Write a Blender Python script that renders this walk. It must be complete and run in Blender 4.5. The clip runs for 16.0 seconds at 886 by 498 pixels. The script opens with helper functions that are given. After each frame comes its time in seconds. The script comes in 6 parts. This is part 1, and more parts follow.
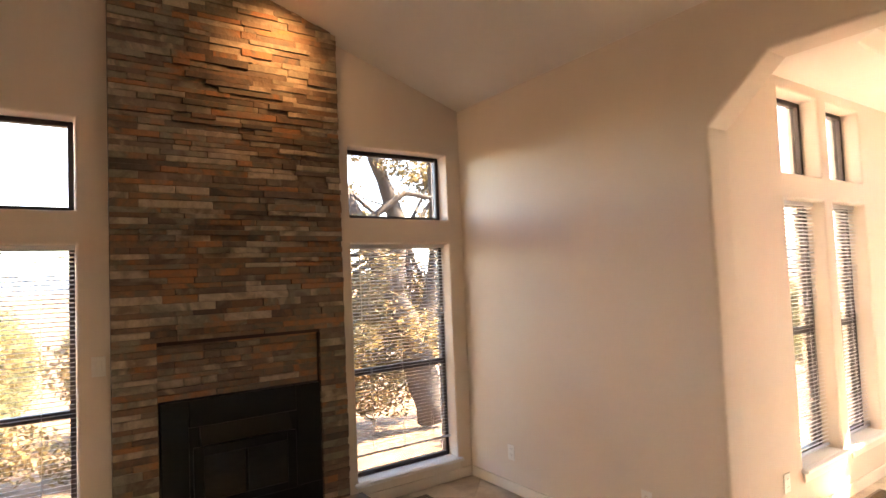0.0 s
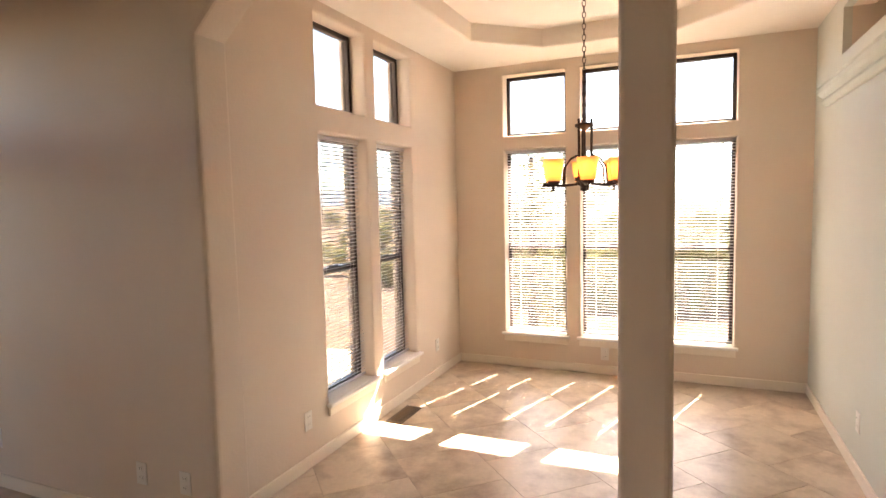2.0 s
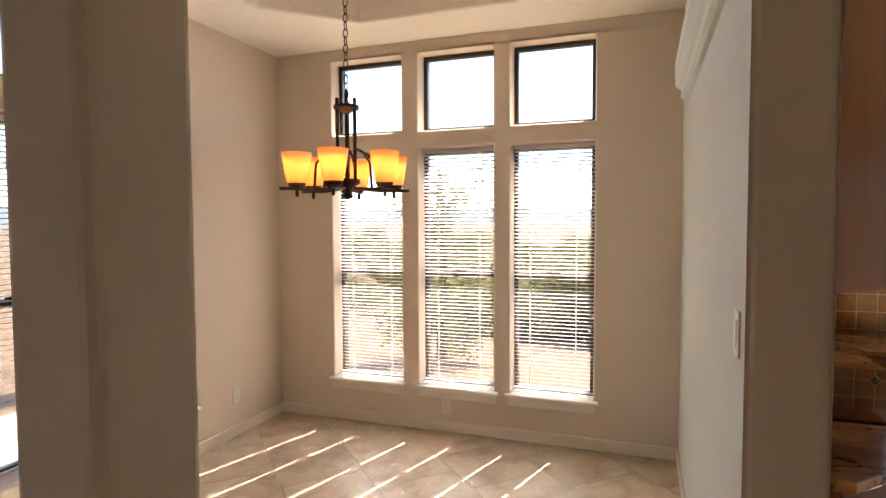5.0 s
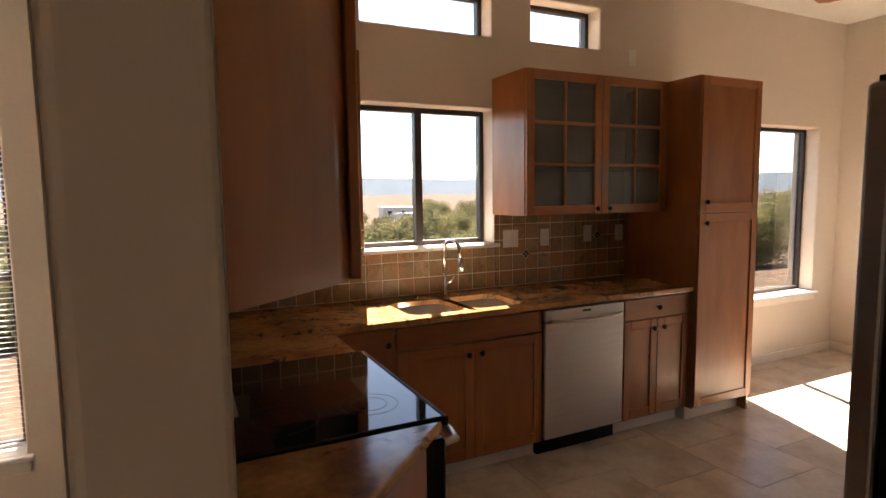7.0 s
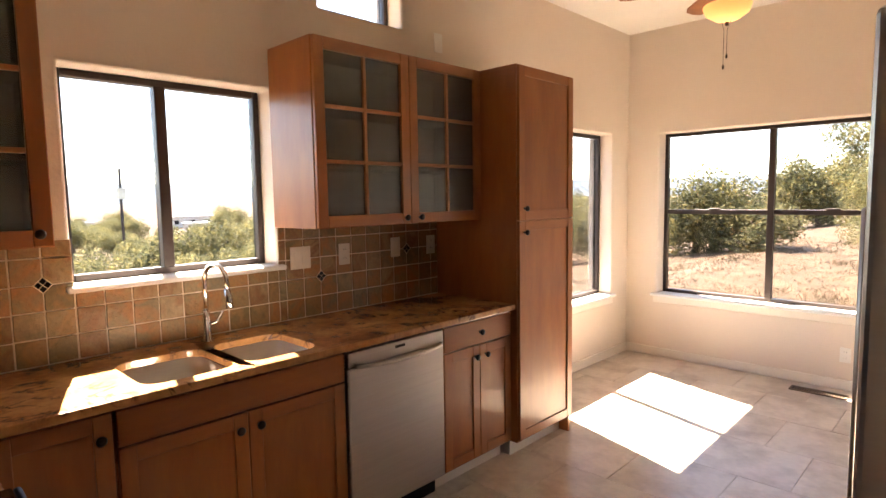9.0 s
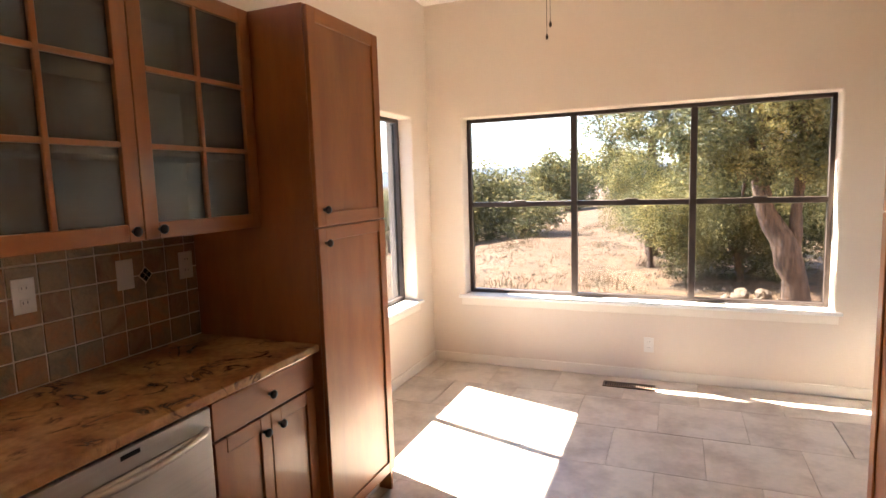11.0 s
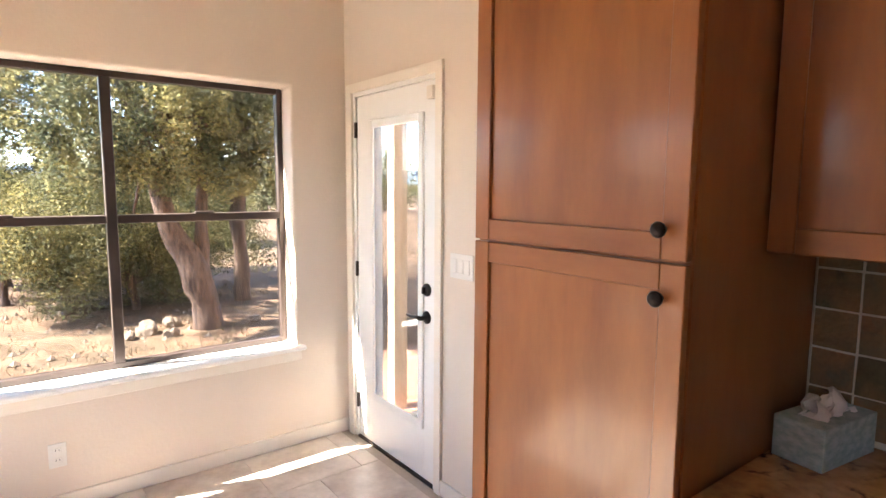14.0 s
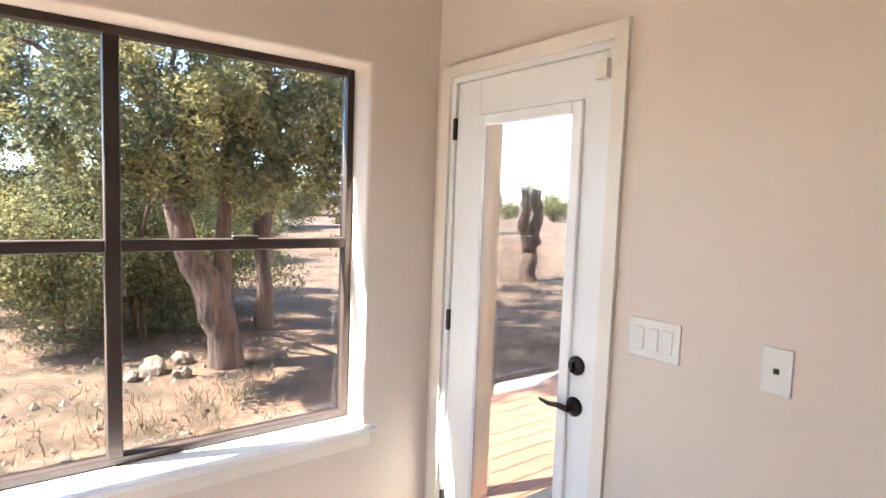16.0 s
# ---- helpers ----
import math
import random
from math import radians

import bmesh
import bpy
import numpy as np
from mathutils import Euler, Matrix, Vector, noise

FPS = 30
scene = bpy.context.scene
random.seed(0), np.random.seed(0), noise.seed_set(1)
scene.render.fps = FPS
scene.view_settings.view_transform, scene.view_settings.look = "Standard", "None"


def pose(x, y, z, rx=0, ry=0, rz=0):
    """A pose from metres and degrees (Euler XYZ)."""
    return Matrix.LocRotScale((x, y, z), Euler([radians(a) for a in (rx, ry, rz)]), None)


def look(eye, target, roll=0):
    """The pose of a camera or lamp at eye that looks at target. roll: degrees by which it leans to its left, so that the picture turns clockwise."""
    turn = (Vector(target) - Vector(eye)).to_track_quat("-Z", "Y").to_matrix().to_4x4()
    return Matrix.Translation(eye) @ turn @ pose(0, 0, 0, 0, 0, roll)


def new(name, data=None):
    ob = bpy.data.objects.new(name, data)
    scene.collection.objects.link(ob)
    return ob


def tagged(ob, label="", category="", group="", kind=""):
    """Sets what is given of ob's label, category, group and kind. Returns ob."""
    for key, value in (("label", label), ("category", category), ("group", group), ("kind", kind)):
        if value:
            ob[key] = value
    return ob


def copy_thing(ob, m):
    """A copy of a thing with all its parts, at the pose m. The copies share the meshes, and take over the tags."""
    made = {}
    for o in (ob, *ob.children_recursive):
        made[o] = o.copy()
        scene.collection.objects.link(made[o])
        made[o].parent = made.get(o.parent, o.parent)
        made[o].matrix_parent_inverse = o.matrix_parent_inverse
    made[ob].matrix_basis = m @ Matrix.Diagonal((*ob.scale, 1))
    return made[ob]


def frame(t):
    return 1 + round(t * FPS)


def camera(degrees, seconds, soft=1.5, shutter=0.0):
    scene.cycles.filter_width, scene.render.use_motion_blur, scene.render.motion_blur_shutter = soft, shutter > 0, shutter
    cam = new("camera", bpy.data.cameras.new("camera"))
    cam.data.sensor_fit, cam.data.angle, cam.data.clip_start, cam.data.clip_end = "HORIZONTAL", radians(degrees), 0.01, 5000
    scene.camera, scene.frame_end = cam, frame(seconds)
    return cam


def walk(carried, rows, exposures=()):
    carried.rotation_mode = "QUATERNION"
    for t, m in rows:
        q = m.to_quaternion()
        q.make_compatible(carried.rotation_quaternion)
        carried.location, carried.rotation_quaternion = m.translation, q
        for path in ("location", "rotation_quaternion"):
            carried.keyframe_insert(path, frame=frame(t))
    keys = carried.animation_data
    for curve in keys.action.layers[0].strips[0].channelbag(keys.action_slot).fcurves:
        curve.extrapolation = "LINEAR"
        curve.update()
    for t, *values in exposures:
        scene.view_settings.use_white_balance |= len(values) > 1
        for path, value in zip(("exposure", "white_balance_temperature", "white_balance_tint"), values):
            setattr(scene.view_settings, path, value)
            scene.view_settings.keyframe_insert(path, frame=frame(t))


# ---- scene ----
cam = camera(75.9, 16.0)
PATH = [
    (0, (2.882, 2.929, 1.656), (4.016, 4.573, 1.753), -2.4),
    (0.5, (3.119, 2.792, 1.649), (4.535, 4.204, 1.619), 0.2),
    (1, (3.337, 2.687, 1.639), (4.972, 3.835, 1.537), 0.1),
    (1.2, (3.439, 2.666, 1.637), (5.12, 3.743, 1.521), 0.3),
    (1.5, (3.596, 2.642, 1.634), (5.334, 3.623, 1.514), 0.5),
    (2, (3.828, 2.557, 1.621), (5.655, 3.354, 1.456), -1.4),
    (2.5, (4.044, 2.414, 1.629), (5.892, 3.165, 1.475), -0.3),
    (3, (4.262, 2.3, 1.616), (6.101, 3.074, 1.471), -0.4),
    (3.2, (4.373, 2.254, 1.616), (6.206, 3.045, 1.498), -0.2),
    (5.3, (5.314, 1.834, 1.553), (7.221, 2.43, 1.469), -0.3),
    (5.5, (5.397, 1.792, 1.551), (7.363, 2.146, 1.464), -0.7),
    (5.7, (5.476, 1.746, 1.55), (7.471, 1.857, 1.446), -0.5),
    (6, (5.587, 1.681, 1.548), (7.58, 1.558, 1.439), -0.7),
    (6.5, (5.756, 1.613, 1.545), (7.712, 1.222, 1.394), -1.0),
    (7, (5.927, 1.559, 1.543), (7.716, 0.687, 1.347), -0.7),
    (7.5, (6.083, 1.496, 1.536), (7.67, 0.296, 1.336), -2.4),
    (8, (6.233, 1.397, 1.524), (7.746, 0.11, 1.29), -1.8),
    (8.2, (6.294, 1.335, 1.523), (7.8, 0.036, 1.307), -1.5),
    (10.3, (6.952, 0.653, 1.565), (8.06, -0.997, 1.341), -0.2),
    (10.5, (7.011, 0.582, 1.563), (8.088, -1.086, 1.322), -0.2),
    (10.9, (7.12, 0.436, 1.554), (7.988, -1.351, 1.327), -1.3),
    (11, (7.142, 0.4, 1.555), (7.901, -1.437, 1.327), -1.8),
    (11.2, (7.176, 0.334, 1.557), (7.686, -1.586, 1.319), -2.0),
    (11.5, (7.208, 0.215, 1.555), (7.457, -1.749, 1.272), -1.2),
    (12, (7.24, -0.049, 1.548), (7.063, -2.027, 1.311), -0.5),
    (12.5, (7.278, -0.284, 1.536), (6.698, -2.179, 1.265), 1.2),
    (13, (7.383, -0.522, 1.554), (6.348, -2.211, 1.278), 0.3),
    (13.5, (7.438, -0.763, 1.546), (6.314, -2.398, 1.295), -0.2),
    (14, (7.442, -1.02, 1.547), (6.232, -2.596, 1.323), 0.4),
    (14.5, (7.449, -1.295, 1.548), (6.168, -2.817, 1.345), 0.4),
    (15, (7.44, -1.558, 1.541), (6.097, -3.021, 1.307), 0.1),
    (15.5, (7.374, -1.822, 1.543), (6.073, -3.332, 1.376), 0.5),
    (16, (7.283, -2.083, 1.554), (6.086, -3.677, 1.388), 2.1),
]
EXPOSURES = [(0.0, 5.1, 8700, 20), (0.5, 4.9, 8500, 19), (1.0, 4.75, 8300, 18), (1.5, 4.5, 8100, 18), (2.0, 4.25, 8000, 18), (3.0, 3.9, 7700, 16), (5.5, 3.5, 7450, 14), (7.0, 3.3, 7900, 17), (8.0, 4.05, 7900, 18), (10.5, 4.0, 7300, 15), (13.0, 4.15, 6800, 14), (14.5, 4.25, 6600, 13), (16.0, 3.95, 6150, 11)]
walk(cam, [(t, look(eye, target, roll)) for t, eye, target, roll in PATH], EXPOSURES)

# ---- light ----
SUN_TO = Vector((0.775, -0.24, 1.0)).normalized()
world = bpy.data.worlds.new("world")
scene.world = world
world.use_nodes = True
wn = world.node_tree
sky = wn.nodes.new("ShaderNodeTexSky")
sky.sky_type, sky.sun_disc = "NISHITA", False
sky.sun_elevation = math.asin(SUN_TO.z)
sky.sun_rotation = math.atan2(SUN_TO.x, SUN_TO.y)
sky.altitude, sky.dust_density = 2000, 1.0
wn.nodes["Background"].inputs["Strength"].default_value = 0.15
wn.links.new(sky.outputs[0], wn.nodes["Background"].inputs[0])
sun = new("sun", bpy.data.lights.new("sun", "SUN"))
sun.data.energy, sun.data.angle, sun.data.color = 5.0, radians(0.5), (1.0, 0.95, 0.87)
sun.matrix_world = look(tuple(SUN_TO * 50), (0, 0, 0))


# ---- materials ----
def mat(name, color, rough=0.6, metal=0.0, color2=None, scale=5.0, detail=6.0, bump=0.0, bump_scale=None, stretch=(1, 1, 1), lo=0.35, hi=0.65, rand=0.0, coat=0.0, spec=0.5, hue=0.0, grain=0.0):
    """A plain surface: two colours mixed by noise, fine grain, bump, and a shift of value from object to object."""
    m = bpy.data.materials.new(name)
    m.use_nodes = True
    nt = m.node_tree
    N, L = nt.nodes, nt.links
    b = N["Principled BSDF"]
    b.inputs["Roughness"].default_value = rough
    b.inputs["Metallic"].default_value = metal
    b.inputs["Coat Weight"].default_value = coat
    b.inputs["Coat Roughness"].default_value = 0.12
    b.inputs["Specular IOR Level"].default_value = spec
    tc = N.new("ShaderNodeTexCoord")
    mp = N.new("ShaderNodeMapping")
    mp.inputs["Scale"].default_value = stretch
    L.new(tc.outputs["Object"], mp.inputs["Vector"])
    info = N.new("ShaderNodeObjectInfo")
    if rand or hue:
        add = N.new("ShaderNodeVectorMath")
        add.operation = "MULTIPLY_ADD"
        L.new(info.outputs["Random"], add.inputs[0])
        add.inputs[1].default_value = (37.0, 91.0, 53.0)
        L.new(mp.outputs[0], add.inputs[2])
        vec = add.outputs[0]
    else:
        vec = mp.outputs[0]
    nz = N.new("ShaderNodeTexNoise")
    nz.inputs["Scale"].default_value, nz.inputs["Detail"].default_value = scale, detail
    nz.inputs["Roughness"].default_value = 0.6
    L.new(vec, nz.inputs["Vector"])
    ramp = N.new("ShaderNodeMapRange")
    ramp.inputs["From Min"].default_value, ramp.inputs["From Max"].default_value = lo, hi
    L.new(nz.outputs["Fac"], ramp.inputs["Value"])
    mix = N.new("ShaderNodeMix")
    mix.data_type = "RGBA"
    c2 = color2 or tuple(c * 0.93 for c in color)
    mix.inputs["A"].default_value = (*color, 1)
    mix.inputs["B"].default_value = (*c2, 1)
    L.new(ramp.outputs[0], mix.inputs["Factor"])
    out = mix.outputs["Result"]
    if rand or hue:
        hs = N.new("ShaderNodeHueSaturation")
        v = N.new("ShaderNodeMapRange")
        v.inputs["To Min"].default_value, v.inputs["To Max"].default_value = 1 - rand, 1 + rand
        L.new(info.outputs["Random"], v.inputs["Value"])
        L.new(v.outputs[0], hs.inputs["Value"])
        if hue:
            w = N.new("ShaderNodeTexWhiteNoise")
            w.noise_dimensions = "1D"
            L.new(info.outputs["Random"], w.inputs["W"])
            h = N.new("ShaderNodeMapRange")
            h.inputs["To Min"].default_value, h.inputs["To Max"].default_value = 0.5 - hue, 0.5 + hue
            L.new(w.outputs["Value"], h.inputs["Value"])
            L.new(h.outputs[0], hs.inputs["Hue"])
        L.new(out, hs.inputs["Color"])
        out = hs.outputs["Color"]
    if grain:
        g = N.new("ShaderNodeTexNoise")
        g.inputs["Scale"].default_value, g.inputs["Detail"].default_value = scale * 9, 3.0
        L.new(vec, g.inputs["Vector"])
        gr = N.new("ShaderNodeMapRange")
        gr.inputs["To Min"].default_value, gr.inputs["To Max"].default_value = 1 - grain, 1 + grain
        L.new(g.outputs["Fac"], gr.inputs["Value"])
        mul = N.new("ShaderNodeVectorMath")
        mul.operation = "SCALE"
        L.new(out, mul.inputs[0])
        L.new(gr.outputs[0], mul.inputs["Scale"])
        out = mul.outputs[0]
    L.new(out, b.inputs["Base Color"])
    if bump:
        nb = N.new("ShaderNodeTexNoise")
        nb.inputs["Scale"].default_value, nb.inputs["Detail"].default_value = bump_scale or scale * 4, 4.0
        L.new(vec, nb.inputs["Vector"])
        bp = N.new("ShaderNodeBump")
        bp.inputs["Strength"].default_value, bp.inputs["Distance"].default_value = bump, 0.01
        L.new(nb.outputs["Fac"], bp.inputs["Height"])
        L.new(bp.outputs["Normal"], b.inputs["Normal"])
    return m


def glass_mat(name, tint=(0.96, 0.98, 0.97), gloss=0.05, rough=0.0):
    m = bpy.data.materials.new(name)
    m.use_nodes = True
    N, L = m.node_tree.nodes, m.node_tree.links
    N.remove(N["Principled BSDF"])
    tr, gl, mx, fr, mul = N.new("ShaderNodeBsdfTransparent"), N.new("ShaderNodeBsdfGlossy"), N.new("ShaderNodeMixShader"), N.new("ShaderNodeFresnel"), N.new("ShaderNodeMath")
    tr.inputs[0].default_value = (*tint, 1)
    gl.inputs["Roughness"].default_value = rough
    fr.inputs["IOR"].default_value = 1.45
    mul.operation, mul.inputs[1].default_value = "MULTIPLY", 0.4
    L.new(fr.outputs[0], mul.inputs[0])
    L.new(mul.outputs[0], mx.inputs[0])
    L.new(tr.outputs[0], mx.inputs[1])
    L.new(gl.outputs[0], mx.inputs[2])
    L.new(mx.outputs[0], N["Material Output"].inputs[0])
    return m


def seedy_glass():
    """Rippled cabinet glass: part clear, part milky, with a soft uneven gloss."""
    m = mat("textured_cabinet_glass", (0.20, 0.215, 0.20), 0.10, color2=(0.12, 0.13, 0.12), scale=7, spec=1.0, bump=0.9, bump_scale=22, stretch=(1, 1, 0.5))
    N, L = m.node_tree.nodes, m.node_tree.links
    tr, mx = N.new("ShaderNodeBsdfTransparent"), N.new("ShaderNodeMixShader")
    tr.inputs[0].default_value = (0.62, 0.65, 0.63, 1)
    mx.inputs[0].default_value = 0.6
    L.new(N["Principled BSDF"].outputs[0], mx.inputs[1])
    L.new(tr.outputs[0], mx.inputs[2])
    L.new(mx.outputs[0], N["Material Output"].inputs[0])
    return m


def wood_mat(name, c1, c2, along="z", rough=0.38, coat=0.25, rand=0.06):
    st = {"z": (5, 5, 1.1), "x": (1.1, 5, 5), "y": (5, 1.1, 5)}[along]
    return mat(name, c1, rough, 0, c2, 1.9, 4, 0.04, 8, st, 0.3, 0.7, rand, coat, grain=0.06)


M = {}
M["wall"] = mat("wall_paint", (0.69, 0.60, 0.505), 0.75, color2=(0.665, 0.575, 0.485), scale=1.3, bump=0.12, bump_scale=60)
M["teal"] = mat("grey_green_paint", (0.56, 0.585, 0.53), 0.75, color2=(0.54, 0.565, 0.51), scale=1.3, bump=0.12, bump_scale=60)
M["ceil"] = mat("ceiling_paint", (0.80, 0.76, 0.69), 0.85, color2=(0.77, 0.73, 0.66), scale=2.0, bump=0.5, bump_scale=14)
M["trim"] = mat("trim_paint", (0.78, 0.72, 0.63), 0.45, color2=(0.74, 0.68, 0.59), scale=4)
M["white"] = mat("white_paint", (0.80, 0.79, 0.76), 0.4, color2=(0.77, 0.76, 0.73), scale=4)
M["plastic"] = mat("white_plastic", (0.76, 0.74, 0.69), 0.35)
M["slot"] = mat("dark_slot", (0.03, 0.03, 0.03), 0.5)
M["bronze"] = mat("dark_bronze_metal", (0.035, 0.024, 0.02), 0.42, 0.3, (0.05, 0.035, 0.03), 6)
# grey tint put in to dim the bright outdoors behind the panes
M["glass"] = glass_mat("dimming_window_glass", (0.57, 0.575, 0.57))
M["cabglass"] = seedy_glass()
M["blind"] = mat("blind_vinyl", (0.74, 0.72, 0.73), 0.4)
M["cord"] = mat("blind_cord", (0.75, 0.73, 0.70), 0.7)
M["tile_d"] = mat("travertine_tile", (0.63, 0.535, 0.43), 0.32, 0, (0.33, 0.25, 0.185), 3.6, 14, 0.08, 30, lo=0.44, hi=0.72, rand=0.10, grain=0.12)
M["tile_k"] = mat("kitchen_tile", (0.68, 0.60, 0.51), 0.30, 0, (0.42, 0.335, 0.265), 3.4, 14, 0.08, 30, lo=0.44, hi=0.70, rand=0.06, grain=0.12)
M["grout"] = mat("floor_grout", (0.50, 0.43, 0.345), 0.9, scale=20, grain=0.1)
M["wgrout"] = mat("wall_grout", (0.80, 0.72, 0.60), 0.9, scale=20, grain=0.1)
M["wood"] = wood_mat("maple_stain", (0.335, 0.115, 0.027), (0.235, 0.071, 0.016))
M["wood_h"] = wood_mat("maple_stain_rail", (0.335, 0.115, 0.027), (0.235, 0.071, 0.016), "y")
M["gap"] = mat("dark_gap", (0.03, 0.012, 0.008), 0.8)
M["steel"] = mat("brushed_steel", (0.45, 0.425, 0.40), 0.33, 1.0, (0.42, 0.395, 0.37), 3, 4, 0.012, 30, (1, 1, 30))
M["dimsteel"] = mat("dull_bronze_steel", (0.15, 0.13, 0.115), 0.5, 0.7, (0.12, 0.105, 0.095), 3, 4, 0.03, 30, (1, 1, 30))
M["ringmark"] = mat("burner_mark", (0.09, 0.09, 0.095), 0.2)
M["chrome"] = mat("chrome", (0.80, 0.80, 0.80), 0.08, 1.0)
M["black"] = mat("black_enamel", (0.005, 0.005, 0.0055), 0.42, bump=0.05, bump_scale=150, spec=0.22)
M["blackglass"] = mat("black_glass", (0.006, 0.006, 0.007), 0.04, spec=0.45)
M["knob"] = mat("oiled_bronze_knob", (0.022, 0.016, 0.014), 0.33, 0.6)
M["iron"] = mat("dark_iron", (0.035, 0.022, 0.018), 0.5, 0.4, (0.06, 0.035, 0.025), 20)
M["tissuebox"] = mat("tissue_box_card", (0.28, 0.38, 0.36), 0.6, 0, (0.48, 0.55, 0.52), 35, 3, stretch=(1, 1, 2))
M["tissue"] = mat("tissue_paper", (0.85, 0.84, 0.82), 0.9)
M["bark"] = mat("shaggy_bark", (0.20, 0.13, 0.095), 0.95, 0, (0.05, 0.033, 0.026), 5, 8, 1.0, 14, (6, 6, 0.7))
M["oakbark"] = mat("oak_bark", (0.085, 0.07, 0.062), 0.95, 0, (0.04, 0.034, 0.03), 6, 8, 1.0, 18, (5, 5, 1))
M["juniper"] = mat("juniper_foliage", (0.315, 0.275, 0.115), 0.8, 0, (0.11, 0.12, 0.065), 2.6, 6, rand=0.2, lo=0.40, hi=0.60, grain=0.3)
M["yellowleaf"] = mat("yellow_oak_leaf", (0.29, 0.205, 0.085), 0.7, 0, (0.10, 0.085, 0.045), 1.0, 4, lo=0.42, hi=0.58)
M["redbush"] = mat("red_scrub", (0.20, 0.085, 0.05), 0.8, 0, (0.12, 0.09, 0.04), 2.0, 4)
M["earth"] = mat("dry_grass_and_earth", (0.205, 0.118, 0.070), 0.95, 0, (0.085, 0.056, 0.031), 3.4, 14, 1.0, 16, lo=0.38, hi=0.62, grain=0.7)
M["straw"] = mat("dry_grass_blades", (0.21, 0.135, 0.075), 0.9, 0, (0.11, 0.095, 0.045), 0.9)
M["rock"] = mat("field_rock", (0.27, 0.20, 0.15), 0.9, 0, (0.14, 0.11, 0.08), 6, 6, 0.5, 14)
M["deck"] = mat("redwood_deck", (0.46, 0.24, 0.14), 0.7, 0, (0.36, 0.17, 0.10), 2.5, 6, 0.2, 20, (1, 8, 1), rand=0.12)
M["stucco"] = mat("tan_stucco", (0.78, 0.60, 0.42), 0.9, 0, (0.72, 0.55, 0.38), 6, 6, 0.4, 60)
# for the unseen bounce wall: tan chosen to warm the light it throws back
M["adobe"] = mat("bounce_wall_tan", (0.72, 0.54, 0.38), 0.9, 0, (0.66, 0.49, 0.34), 6, 6, 0.4, 60)
# blue-grey holds the haze of distance, there is no haze in the air
M["hills"] = mat("hazed_far_hills", (0.13, 0.17, 0.22), 1.0, 0, (0.10, 0.14, 0.17), 0.01)
M["roofing"] = mat("far_building_paint", (0.62, 0.58, 0.52), 0.8)
M["hearth"] = mat("hearth_slate", (0.20, 0.14, 0.095), 0.5, 0, (0.10, 0.085, 0.07), 4, 8, 0.3, 14, grain=0.2)


def granite_mat():
    m = mat("brown_granite", (0.50, 0.27, 0.115), 0.14, 0, (0.27, 0.12, 0.05), 4.5, 14, lo=0.40, hi=0.66, grain=0.35, spec=0.6)
    N, L = m.node_tree.nodes, m.node_tree.links
    b = N["Principled BSDF"]
    src = b.inputs["Base Color"].links[0].from_socket
    tc = N.new("ShaderNodeTexCoord")
    wv = N.new("ShaderNodeTexNoise")
    wv.inputs["Scale"].default_value, wv.inputs["Detail"].default_value, wv.inputs["Distortion"].default_value = 4.5, 9, 2.2
    L.new(tc.outputs["Object"], wv.inputs["Vector"])
    ab = N.new("ShaderNodeMath")
    ab.operation, ab.inputs[1].default_value = "SUBTRACT", 0.5
    L.new(wv.outputs["Fac"], ab.inputs[0])
    a2 = N.new("ShaderNodeMath")
    a2.operation = "ABSOLUTE"
    L.new(ab.outputs[0], a2.inputs[0])
    r = N.new("ShaderNodeMapRange")
    r.inputs["From Min"].default_value, r.inputs["From Max"].default_value = 0.0, 0.045
    r.inputs["To Min"].default_value, r.inputs["To Max"].default_value = 0.9, 0.0
    L.new(a2.outputs[0], r.inputs["Value"])
    ms, mr, mm = N.new("ShaderNodeTexNoise"), N.new("ShaderNodeMapRange"), N.new("ShaderNodeMath")
    ms.inputs["Scale"].default_value, ms.inputs["Detail"].default_value = 8.0, 7
    L.new(tc.outputs["Object"], ms.inputs["Vector"])
    mr.inputs["From Min"].default_value, mr.inputs["From Max"].default_value = 0.50, 0.60
    L.new(ms.outputs["Fac"], mr.inputs["Value"])
    mm.operation = "MULTIPLY"
    L.new(r.outputs[0], mm.inputs[0])
    L.new(mr.outputs[0], mm.inputs[1])
    mx = N.new("ShaderNodeMix")
    mx.data_type = "RGBA"
    L.new(mm.outputs[0], mx.inputs["Factor"])
    L.new(src, mx.inputs["A"])
    mx.inputs["B"].default_value = (0.045, 0.018, 0.012, 1)
    L.new(mx.outputs["Result"], b.inputs["Base Color"])
    return m


